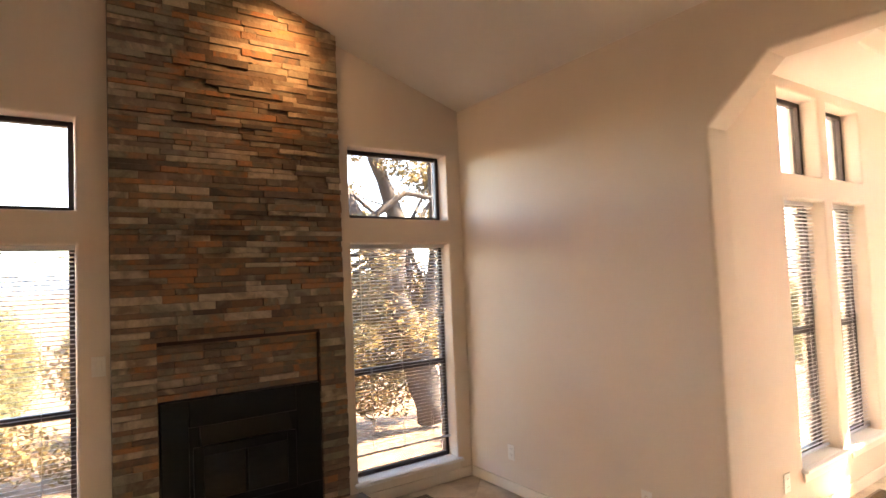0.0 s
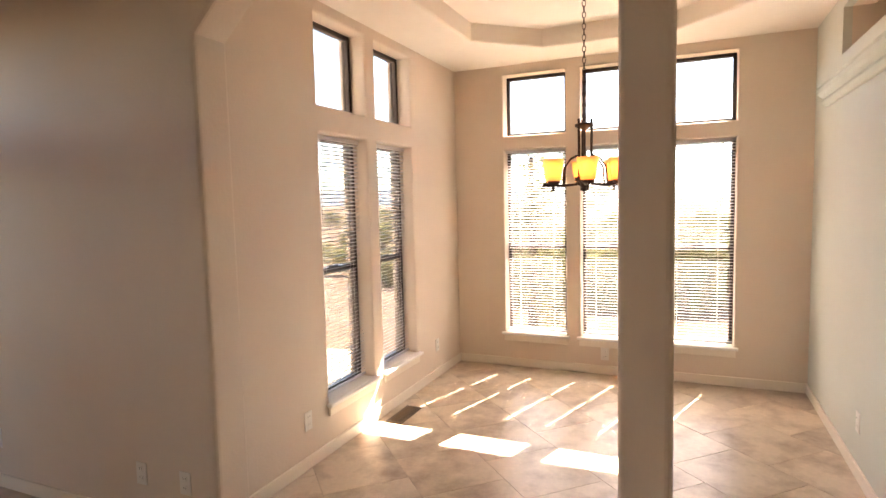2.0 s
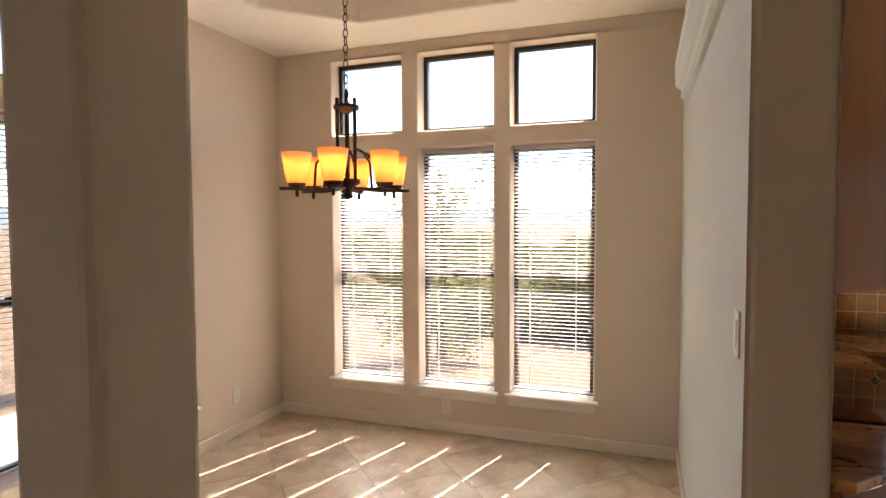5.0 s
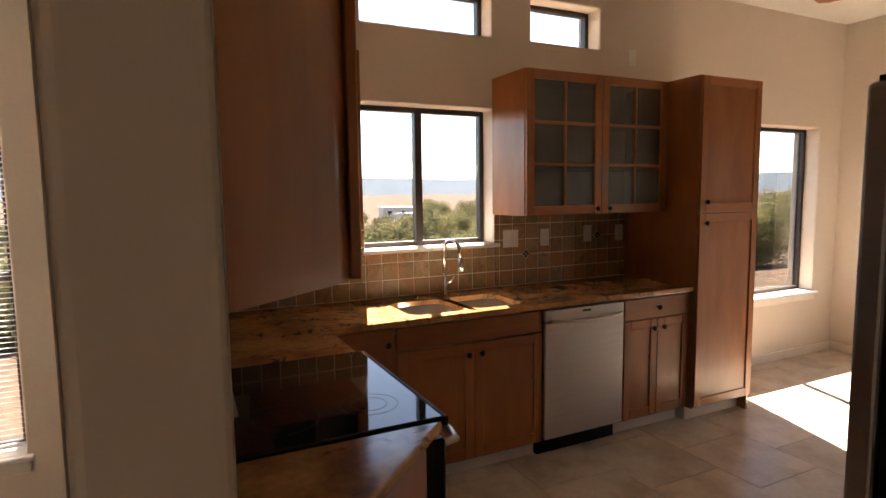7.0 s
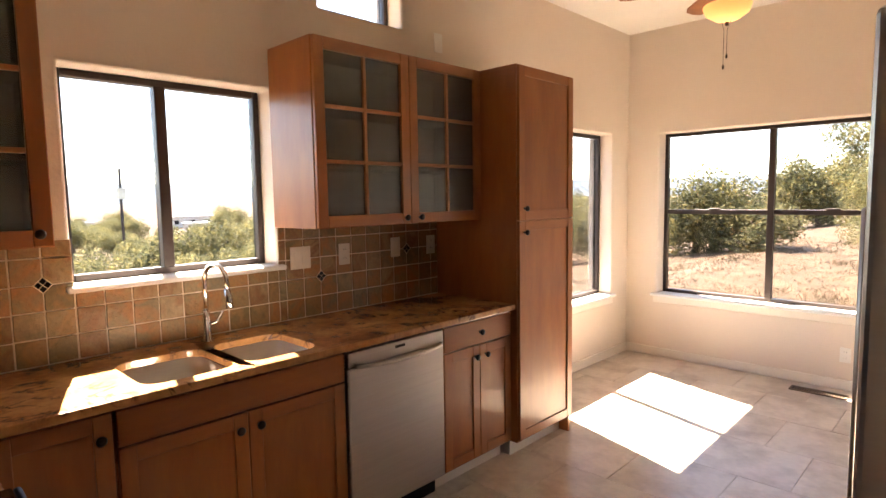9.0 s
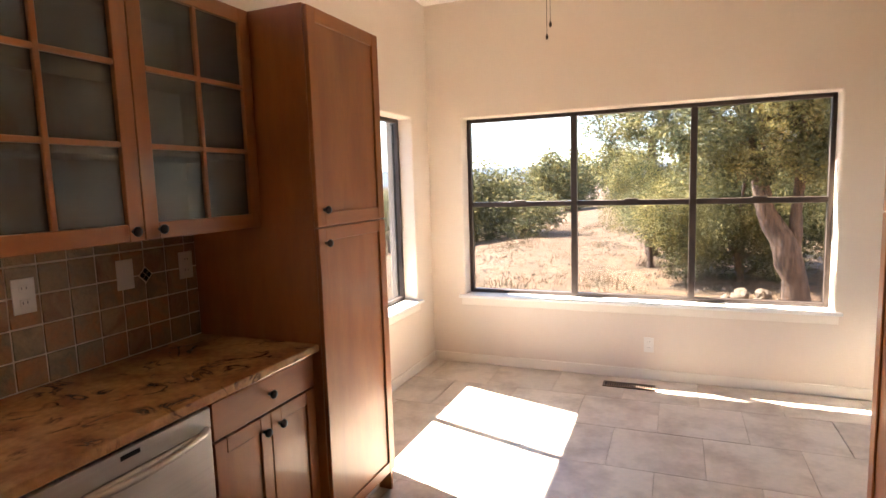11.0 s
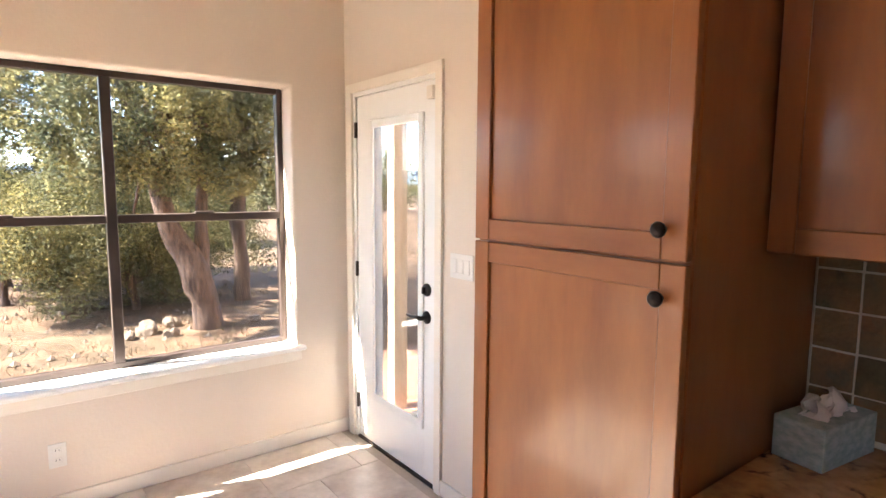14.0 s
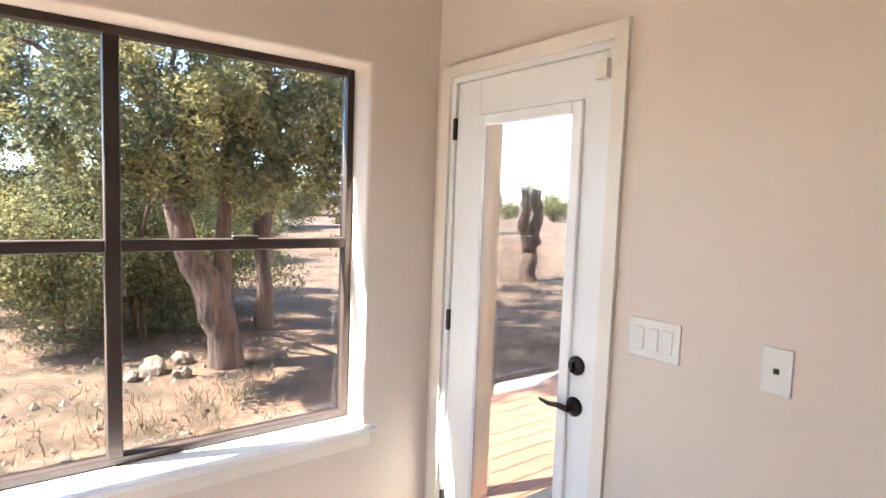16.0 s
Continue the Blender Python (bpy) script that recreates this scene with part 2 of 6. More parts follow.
def slate_mat(name, colors, scale, bump, rough=0.6, inside=0.5):
    """Slate whose colour goes from piece to piece, by the object's or the island's random number, with blotches inside."""
    m = mat(name, colors[0], rough, 0, colors[1], scale, 8, bump, scale * 3, rand=0.15)
    N, L = m.node_tree.nodes, m.node_tree.links
    b = N["Principled BSDF"]
    info, geo = N.new("ShaderNodeObjectInfo"), N.new("ShaderNodeNewGeometry")
    w = N.new("ShaderNodeTexWhiteNoise")
    w.noise_dimensions = "2D"
    cb = N.new("ShaderNodeCombineXYZ")
    L.new(info.outputs["Random"], cb.inputs[0])
    L.new(geo.outputs["Random Per Island"], cb.inputs[1])
    L.new(cb.outputs[0], w.inputs["Vector"])
    tc, nz = N.new("ShaderNodeTexCoord"), N.new("ShaderNodeTexNoise")
    nz.inputs["Scale"].default_value, nz.inputs["Detail"].default_value = scale * 0.6, 8
    v = N.new("ShaderNodeVectorMath")
    v.operation = "MULTIPLY_ADD"
    L.new(cb.outputs[0], v.inputs[0])
    v.inputs[1].default_value = (31, 57, 11)
    L.new(tc.outputs["Object"], v.inputs[2])
    L.new(v.outputs[0], nz.inputs["Vector"])
    sm = N.new("ShaderNodeMath")
    sm.operation = "MULTIPLY_ADD"
    sm.inputs[1].default_value = inside
    nz.inputs["Distortion"].default_value = 1.2
    L.new(nz.outputs["Fac"], sm.inputs[0])
    L.new(w.outputs["Value"], sm.inputs[2])
    sb = N.new("ShaderNodeMath")
    sb.operation, sb.inputs[1].default_value = "SUBTRACT", inside / 2
    L.new(sm.outputs[0], sb.inputs[0])
    cr = N.new("ShaderNodeValToRGB")
    el = cr.color_ramp.elements
    while len(el) < len(colors):
        el.new(0.5)
    for k, c in enumerate(colors):
        el[k].position = k / (len(colors) - 1)
        el[k].color = (*c, 1)
    L.new(sb.outputs[0], cr.inputs[0])
    g = N.new("ShaderNodeTexNoise")
    g.inputs["Scale"].default_value, g.inputs["Detail"].default_value = scale * 8, 4
    L.new(tc.outputs["Object"], g.inputs["Vector"])
    gr = N.new("ShaderNodeMapRange")
    gr.inputs["To Min"].default_value, gr.inputs["To Max"].default_value = 0.7, 1.3
    L.new(g.outputs["Fac"], gr.inputs["Value"])
    mul = N.new("ShaderNodeVectorMath")
    mul.operation = "SCALE"
    L.new(cr.outputs[0], mul.inputs[0])
    L.new(gr.outputs[0], mul.inputs["Scale"])
    L.new(mul.outputs[0], b.inputs["Base Color"])
    return m


def leafy(m, share=0.35, uneven=0.0):
    """Lets some light through thin things: leaves, blind slats."""
    N, L = m.node_tree.nodes, m.node_tree.links
    b = N["Principled BSDF"]
    geo, rg, sc = N.new("ShaderNodeNewGeometry"), N.new("ShaderNodeMapRange"), N.new("ShaderNodeVectorMath")
    rg.inputs["To Min"].default_value, rg.inputs["To Max"].default_value = 1 - uneven, 1 + uneven
    L.new(geo.outputs["Random Per Island"], rg.inputs["Value"])
    sc.operation = "SCALE"
    L.new(b.inputs["Base Color"].links[0].from_socket, sc.inputs[0])
    L.new(rg.outputs[0], sc.inputs["Scale"])
    L.new(sc.outputs[0], b.inputs["Base Color"])
    tl, mx = N.new("ShaderNodeBsdfTranslucent"), N.new("ShaderNodeMixShader")
    L.new(b.inputs["Base Color"].links[0].from_socket, tl.inputs[0])
    mx.inputs[0].default_value = share
    L.new(b.outputs[0], mx.inputs[1])
    L.new(tl.outputs[0], mx.inputs[2])
    L.new(mx.outputs[0], N["Material Output"].inputs[0])


leafy(M["blind"], 0.3)
leafy(M["juniper"], 0.42, 0.6)
leafy(M["yellowleaf"], 0.45, 0.5)
leafy(M["redbush"], 0.3, 0.5)
M["granite"] = granite_mat()
M["stone"] = slate_mat("ledger_stone", [(0.055, 0.042, 0.032), (0.16, 0.085, 0.045), (0.10, 0.088, 0.062), (0.27, 0.115, 0.045), (0.145, 0.125, 0.09), (0.36, 0.29, 0.215), (0.15, 0.105, 0.07), (0.085, 0.055, 0.038), (0.19, 0.165, 0.125)], 9, 0.6)
M["slate"] = slate_mat("backsplash_slate", [(0.17, 0.125, 0.058), (0.30, 0.185, 0.08), (0.23, 0.18, 0.10), (0.36, 0.165, 0.06), (0.27, 0.195, 0.10), (0.22, 0.11, 0.05), (0.34, 0.25, 0.145), (0.19, 0.155, 0.095), (0.34, 0.18, 0.075)], 12, 0.8, 0.45, 0.75)


def emit_mat(name, color, strength, base):
    m = mat(name, base, 0.4)
    b = m.node_tree.nodes["Principled BSDF"]
    b.inputs["Emission Color"].default_value = (*color, 1)
    b.inputs["Emission Strength"].default_value = strength
    return m


def shade_mat():
    m = emit_mat("amber_glass_shade", (1.0, 0.5, 0.16), 0.02, (0.85, 0.57, 0.32))
    N, L = m.node_tree.nodes, m.node_tree.links
    tl, mx = N.new("ShaderNodeBsdfTranslucent"), N.new("ShaderNodeMixShader")
    tl.inputs[0].default_value = (0.98, 0.60, 0.34, 1)
    mx.inputs[0].default_value = 0.55
    L.new(N["Principled BSDF"].outputs[0], mx.inputs[1])
    L.new(tl.outputs[0], mx.inputs[2])
    L.new(mx.outputs[0], N["Material Output"].inputs[0])
    return m


M["shade"] = shade_mat()
M["bulb"] = emit_mat("lit_bulb", (1.0, 0.62, 0.34), 3.2, (0.9, 0.8, 0.6))


# ---- mesh helpers ----
def bm_box(bm, x0, y0, z0, x1, y1, z1, bev=0.0, segs=1):
    r = bmesh.ops.create_cube(bm, size=1.0)
    vs = r["verts"]
    for v in vs:
        v.co = Vector(((x0 + x1) / 2 + v.co.x * (x1 - x0), (y0 + y1) / 2 + v.co.y * (y1 - y0), (z0 + z1) / 2 + v.co.z * (z1 - z0)))
    if bev:
        es = list({e for v in vs for e in v.link_edges})
        bmesh.ops.bevel(bm, geom=es, offset=bev, segments=segs, affect="EDGES", profile=0.5)


def bm_lathe(bm, prof, at=(0, 0, 0), n=20, axis="z", cap=True):
    """Turns (radius, height) pairs about an axis."""
    at = Vector(at)
    rings = []
    for r, h in prof:
        ring = []
        for i in range(n):
            a = 2 * math.pi * i / n
            c = Vector((r * math.cos(a), r * math.sin(a), h))
            if axis == "x":
                c = Vector((c.z, c.x, c.y))
            elif axis == "y":
                c = Vector((c.y, c.z, c.x))
            ring.append(bm.verts.new(at + c))
        rings.append(ring)
    for a, b in zip(rings, rings[1:]):
        for i in range(n):
            f = bm.faces.new((a[i], a[(i + 1) % n], b[(i + 1) % n], b[i]))
            f.smooth = True
    if cap and prof[0][0] > 1e-5:
        bm.faces.new(rings[0][::-1])
    if cap and prof[-1][0] > 1e-5:
        bm.faces.new(rings[-1])


def bm_tube(bm, pts, radii, n=8):
    pts = [Vector(p) for p in pts]
    if isinstance(radii, (int, float)):
        radii = [radii] * len(pts)
    rings, side = [], None
    for i, p in enumerate(pts):
        d = (pts[min(i + 1, len(pts) - 1)] - pts[max(i - 1, 0)]).normalized()
        if side is None:
            side = d.orthogonal().normalized()
        side = (side - d * side.dot(d)).normalized()
        up = d.cross(side)
        rings.append([bm.verts.new(p + (side * math.cos(2 * math.pi * k / n) + up * math.sin(2 * math.pi * k / n)) * radii[i]) for k in range(n)])
    for a, b in zip(rings, rings[1:]):
        for k in range(n):
            f = bm.faces.new((a[k], a[(k + 1) % n], b[(k + 1) % n], b[k]))
            f.smooth = True
    bm.faces.new(rings[0][::-1])
    bm.faces.new(rings[-1])


def bm_prism(bm, poly, lo, hi, axis="z"):
    """A polygon pushed along an axis from lo to hi."""
    def put(a, b, c):
        return {"z": (a, b, c), "x": (c, a, b), "y": (a, c, b)}[axis]
    A = [bm.verts.new(put(a, b, lo)) for a, b in poly]
    B = [bm.verts.new(put(a, b, hi)) for a, b in poly]
    bm.faces.new(A[::-1])
    bm.faces.new(B)
    for i in range(len(A)):
        j = (i + 1) % len(A)
        bm.faces.new((A[i], A[j], B[j], B[i]))
    bmesh.ops.recalc_face_normals(bm, faces=bm.faces)


def part(name, bm, material, parent=None, label=""):
    me = bpy.data.meshes.new(name)
    bm.normal_update()
    bm.to_mesh(me)
    bm.free()
    me.materials.append(material)
    ob = new(name, me)
    if parent is not None:
        ob.parent = parent
    if label:
        tagged(ob, label)
    return ob


def box(name, x0, y0, z0, x1, y1, z1, material, parent=None, label="", bev=0.0, segs=1):
    bm = bmesh.new()
    bm_box(bm, x0, y0, z0, x1, y1, z1, bev, segs)
    return part(name, bm, material, parent, label)


def lathe(name, prof, at, material, parent=None, n=20, axis="z", label="", cap=True):
    bm = bmesh.new()
    bm_lathe(bm, prof, at, n, axis, cap)
    return part(name, bm, material, parent, label)


def tube(name, pts, r, material, parent=None, n=8, label=""):
    bm = bmesh.new()
    bm_tube(bm, pts, r, n)
    return part(name, bm, material, parent, label)


def thing(name, x, y, z, label, category, group="", kind=""):
    ob = new(name)
    ob.location = (x, y, z)
    ob.empty_display_size = 0.1
    tagged(ob, label, category, group, kind)
    return ob


def settle(root):
    """Parts were built in world places: hold them where they are under an Empty that stands elsewhere."""
    back = Matrix.Translation(-root.location)
    for o in root.children:
        o.matrix_parent_inverse = back
    return root


def slab(name, axis, lo, hi, u0, u1, z0, z1, holes, material, label, cat="wall", bev=0.014, kind="structure", poly_top=None):
    """A wall across x or y (axis) from lo to hi, over u0..u1 and z0..z1, or a flat plate (axis z), with holes (u0, v0, u1, v1) through it."""
    us = sorted({u0, u1, *[h[0] for h in holes], *[h[2] for h in holes]})
    zs = sorted({z0, z1, *[h[1] for h in holes], *[h[3] for h in holes]})
    us = [u for u in us if u0 <= u <= u1]
    zs = [z for z in zs if z0 <= z <= z1]

    def solid(i, j):
        if not (0 <= i < len(us) - 1 and 0 <= j < len(zs) - 1):
            return False
        cu, cz = (us[i] + us[i + 1]) / 2, (zs[j] + zs[j + 1]) / 2
        return not any(h[0] < cu < h[2] and h[1] < cz < h[3] for h in holes)

    def put(u, z, d):
        return {"x": (d, u, z), "y": (u, d, z), "z": (u, z, d)}[axis]

    bm = bmesh.new()
    vs = {}

    def v(i, j, k):
        key = (i, j, k)
        if key not in vs:
            vs[key] = bm.verts.new(put(us[i], zs[j], (lo, hi)[k]))
        return vs[key]

    for i in range(len(us) - 1):
        for j in range(len(zs) - 1):
            if not solid(i, j):
                continue
            for k in (0, 1):
                bm.faces.new((v(i, j, k), v(i + 1, j, k), v(i + 1, j + 1, k), v(i, j + 1, k)))
            for di, dj, a, b in ((-1, 0, (0, 0), (0, 1)), (1, 0, (1, 0), (1, 1)), (0, -1, (0, 0), (1, 0)), (0, 1, (0, 1), (1, 1))):
                if not solid(i + di, j + dj):
                    p, q = (i + a[0], j + a[1]), (i + b[0], j + b[1])
                    bm.faces.new((v(*p, 0), v(*q, 0), v(*q, 1), v(*p, 1)))
    bmesh.ops.recalc_face_normals(bm, faces=bm.faces)
    if bev:
        es = []
        for e in bm.edges:
            if len(e.link_faces) == 2 and e.calc_face_angle(0) > 1.2:
                m_ = (e.verts[0].co + e.verts[1].co) / 2
                g = {"x": (m_.y, m_.z), "y": (m_.x, m_.z), "z": (m_.x, m_.y)}[axis]
                if u0 + 0.001 < g[0] < u1 - 0.001 and z0 + 0.001 < g[1] < z1 - 0.001:
                    es.append(e)
        if es:
            bmesh.ops.bevel(bm, geom=es, offset=bev, segments=3, affect="EDGES", profile=0.5)
            for f in bm.faces:
                f.smooth = False
    return tagged(part(name, bm, material), label, cat, kind=kind)


# ---- plan ----
XE, XG = 9.12, 9.25          # inner face of the long east wall, plane of its glass
YN, YNG = 4.70, 4.83         # dining room's north wall
YL, YLG = 6.80, 6.93         # living room's north wall
YS, YSG = -4.13, -4.27       # nook's south wall
XW = 5.80                    # nook's and kitchen's west wall
XL0, XL1 = 5.755, 5.96       # wall between living and dining room
ZD, ZT, ZK = 2.89, 3.04, 3.03

EAST_UP = [(3.615, 2.232, 4.205, 2.80), (2.905, 2.232, 3.48, 2.80), (2.21, 2.232, 2.785, 2.80)]
EAST_LOW = [(a, 0.335, b, 2.10) for a, _, b, _ in EAST_UP]
K_UP = [(-0.355, 2.525, 0.512, 2.80), (-1.237, 2.53, -0.66, 2.805)]
K_SINK = (-0.365, 1.21, 0.515, 2.075)
K_NOOK = (-3.81, 0.60, -2.40, 2.085)
N_UP = [(6.83, 2.25, 7.42, 2.815), (7.56, 2.25, 8.14, 2.815)]
N_LOW = [(a, 0.335, b, 2.08) for a, _, b, _ in N_UP]
L_X = [(2.15, 2.995), (4.72, 5.615)]
L_UP = [(a, 2.125, b, 2.67) for a, b in L_X]
L_LOW = [(a, 0.17, b, 1.93) for a, b in L_X]
S_WIN = (6.14, 0.60, 8.815, 2.09)
DOOR = (-4.035, -0.02, -3.20, 2.075)

slab("wall_east", "x", XE, 9.36, -4.33, 4.92, -0.3, 3.25, EAST_UP + EAST_LOW + K_UP + [K_SINK, K_NOOK], M["wall"], "tan painted plaster wall with two tiers of window openings")
slab("wall_north_dining", "y", YN, 4.92, XL1, XE, -0.3, 3.25, N_UP + N_LOW, M["wall"], "tan painted plaster wall with tall window openings")
slab("wall_north_living", "y", YL, 7.04, -1.2, 5.96, -0.3, 5.6, L_UP + L_LOW, M["wall"], "tan painted tall wall either side of the stone fireplace")
slab("wall_south_nook", "y", -4.36, YS, 5.60, XE, -0.3, 3.25, [S_WIN], M["wall"], "tan painted wall with one wide window opening")
slab("wall_west_kitchen", "x", 5.62, XW, -4.13, 0.62, -0.3, 3.25, [DOOR], M["wall"], "tan painted wall with the garden door opening")


def opening_wall():
    """The wall between living and dining room: header with cut-off corners, on the stub of wall and the square post."""
    bm = bmesh.new()
    poly = [(YL, -0.05), (YL, 5.6), (-1.2, 5.6), (-1.2, 2.69), (0.62, 2.69), (0.62, -0.05), (0.70, -0.05), (0.70, 2.40), (0.98, 2.69), (2.325, 2.69), (2.604, 2.40), (2.604, -0.05), (2.775, -0.05), (2.775, 2.40), (3.06, 2.69), (4.25, 2.69), (4.576, 2.39), (4.576, -0.05)]
    A = [bm.verts.new((XL0, y, z)) for y, z in poly]
    B = [bm.verts.new((XL1, y, z)) for y, z in poly]
    bm.faces.new(A[::-1])
    bm.faces.new(B)
    for i in range(len(A)):
        j = (i + 1) % len(A)
        bm.faces.new((A[i], A[j], B[j], B[i]))
    bmesh.ops.recalc_face_normals(bm, faces=bm.faces)
    es = [e for e in bm.edges if abs(e.verts[0].co.x - e.verts[1].co.x) < 0.01 and all(v.co.z < 2.75 and 0.65 < v.co.y < 4.7 for v in e.verts)]
    bmesh.ops.bevel(bm, geom=es, offset=0.022, segments=3, affect="EDGES", profile=0.5)
    return tagged(part("wall_opening", bm, M["wall"]), "tan plaster wall with cut-corner opening and square post", "wall", kind="structure")


opening_wall()
# west openings added out of view, so that daylight fills the living room
W_FILL_OPEN = [(-0.1, 0.3, 1.3, 2.1), (3.4, 0.3, 4.8, 2.1)]
slab("wall_south_closing", "y", -1.4, -1.2, -1.2, 5.62, -0.3, 5.6, [], M["wall"], "plain tan painted wall closing the living room")
slab("wall_west_closing", "x", -1.4, -1.2, -1.4, 7.04, -0.3, 5.6, W_FILL_OPEN, M["wall"], "plain tan painted wall closing the living room")


def partition():
    """Wall between dining room and kitchen: half of paint each side, with a slot over a plant ledge."""
    n = slab("wall_partition_dining", "y", 1.62, 1.67, 6.665, XE, -0.05, 3.04, [(7.05, 2.45, 8.30, 2.80)], M["teal"], "grey-green painted wall with a ledge and slot", bev=0)
    s = slab("wall_partition_kitchen", "y", 1.50, 1.62, 6.665, XE, -0.05, 3.04, [(7.05, 2.45, 8.30, 2.80)], M["wall"], "tan painted wall behind the range", bev=0)
    bm = bmesh.new()
    bm_box(bm, 6.64, 1.497, -0.05, 6.665, 1.673, 3.04, 0.02, 3)
    tagged(part("wall_partition_end", bm, M["wall"]), "rounded tan end of the partition wall", "wall", kind="structure")
    bm = bmesh.new()
    bm_prism(bm, [(1.671, 2.225), (1.690, 2.225), (1.708, 2.237), (1.714, 2.255), (1.708, 2.272), (1.700, 2.280), (1.722, 2.292), (1.740, 2.312), (1.742, 2.335), (1.732, 2.348), (1.744, 2.356), (1.744, 2.43), (1.671, 2.43)], 6.82, 8.66, "x")
    tagged(part("plant_ledge", bm, M["teal"]), "grey-green painted moulded plant ledge on the wall", "ledge")


partition()
box("beam", XL1, 1.50, 2.69, 6.64, 1.67, 3.03, M["wall"])
tagged(bpy.data.objects["beam"], "tan painted short beam to the partition", "beam", kind="structure")

# ceilings
slab("ceiling_kitchen", "z", ZK, 3.2, XW, XE, -4.13, 1.50, [], M["ceil"], "cream textured flat kitchen ceiling", "ceiling", 0)


def tray_ceiling():
    cx, cy, a, b, c, d = 7.45, 3.18, 1.20, 1.0, 0.53, 0.76
    octo = [(cx + a, cy + c), (cx + d, cy + b), (cx - d, cy + b), (cx - a, cy + c), (cx - a, cy - c), (cx - d, cy - b), (cx + d, cy - b), (cx + a, cy - c)]
    bm = bmesh.new()
    x0, x1, y0, y1 = XL1, XE, 1.67, YN
    lowv = [bm.verts.new((x, y, ZD)) for x, y in octo]
    upv = [bm.verts.new((x, y, ZT)) for x, y in octo]
    for i in range(8):
        j = (i + 1) % 8
        bm.faces.new((lowv[i], lowv[j], upv[j], upv[i]))
    bm.faces.new(upv)
    o = {k: bm.verts.new((x, y, ZD)) for k, (x, y) in {"ne": (x1, y1), "nw": (x0, y1), "sw": (x0, y0), "se": (x1, y0)}.items()}
    bm.faces.new((o["ne"], lowv[0], lowv[1]))
    bm.faces.new((o["ne"], lowv[1], lowv[2], o["nw"]))
    bm.faces.new((o["nw"], lowv[2], lowv[3]))
    bm.faces.new((o["nw"], lowv[3], lowv[4], o["sw"]))
    bm.faces.new((o["sw"], lowv[4], lowv[5]))
    bm.faces.new((o["sw"], lowv[5], lowv[6], o["se"]))
    bm.faces.new((o["se"], lowv[6], lowv[7]))
    bm.faces.new((o["se"], lowv[7], lowv[0], o["ne"]))
    t = [bm.verts.new((x, y, 3.2)) for x, y in ((x0, y0), (x1, y0), (x1, y1), (x0, y1))]
    bm.faces.new(t)
    q = [o["sw"], o["se"], o["ne"], o["nw"]]
    for i in range(4):
        j = (i + 1) % 4
        bm.faces.new((q[i], q[j], t[j], t[i]))
    bmesh.ops.recalc_face_normals(bm, faces=bm.faces)
    es = [e for e in bm.edges if e.verts[0] in lowv and e.verts[1] in lowv]
    bmesh.ops.bevel(bm, geom=es, offset=0.02, segments=3, affect="EDGES", profile=0.5)
    tagged(part("ceiling_dining", bm, M["ceil"]), "cream textured ceiling with an eight-sided raised tray", "ceiling", kind="structure")


tray_ceiling()


def vault():
    """Living room ceiling: rises from the east wall to a ridge and falls again."""
    bm = bmesh.new()
    prof = [(5.755, 3.06), (2.27, 4.21), (-1.2, 3.06), (-1.2, 3.3), (2.27, 4.45), (5.755, 3.3)]
    bm_prism(bm, prof, -1.2, YL, "y")
    tagged(part("ceiling_living", bm, M["ceil"]), "cream textured vaulted living room ceiling", "ceiling", kind="structure")


vault()
tagged(box("roof", -1.4, -1.4, 5.6, 5.96, 7.04, 5.8, M["ceil"]), "plain roof deck over the living room", "roof", kind="structure")
tagged(box("roof", 5.60, -4.36, 3.26, 9.36, 4.92, 3.4, M["ceil"]), "plain roof deck over the dining room and kitchen", "roof", kind="structure")
slab("floor", "z", -0.3, -0.006, -1.2, XE, -4.13, YL, [], M["grout"], "grouted floor bed under the stone tiles", "floor", 0)

# baseboards
def baseboard(x0, y0, x1, y1, nx, ny):
    """Along a wall from (x0, y0) to (x1, y1); (nx, ny) points into the room."""
    t = 0.014
    bm = bmesh.new()
    if nx:
        xa, xb = sorted((x0, x0 + nx * t))
        bm_box(bm, xa, min(y0, y1), 0.001, xb, max(y0, y1), 0.083, 0.004)
    else:
        ya, yb = sorted((y0, y0 + ny * t))
        bm_box(bm, min(x0, x1), ya, 0.001, max(x0, x1), yb, 0.083, 0.004)
    tagged(part("baseboard", bm, M["trim"]), "painted cream baseboard along the wall", "baseboard", kind="structure")


for a in [(XE, 1.67, XE, 4.70, -1, 0), (5.98, 4.70, XE, 4.70, 0, -1), (6.68, 1.67, XE, 1.67, 0, 1), (4.64, YL, 5.755, YL, 0, -1), (-1.2, YL, 3.16, YL, 0, -1), (5.755, 4.63, 5.755, YL, -1, 0), (XW, YS, XE, YS, 0, 1), (XE, -4.13, XE, -2.06, -1, 0), (XW, -3.17, XW, -2.21, 1, 0)]:
    baseboard(*a)


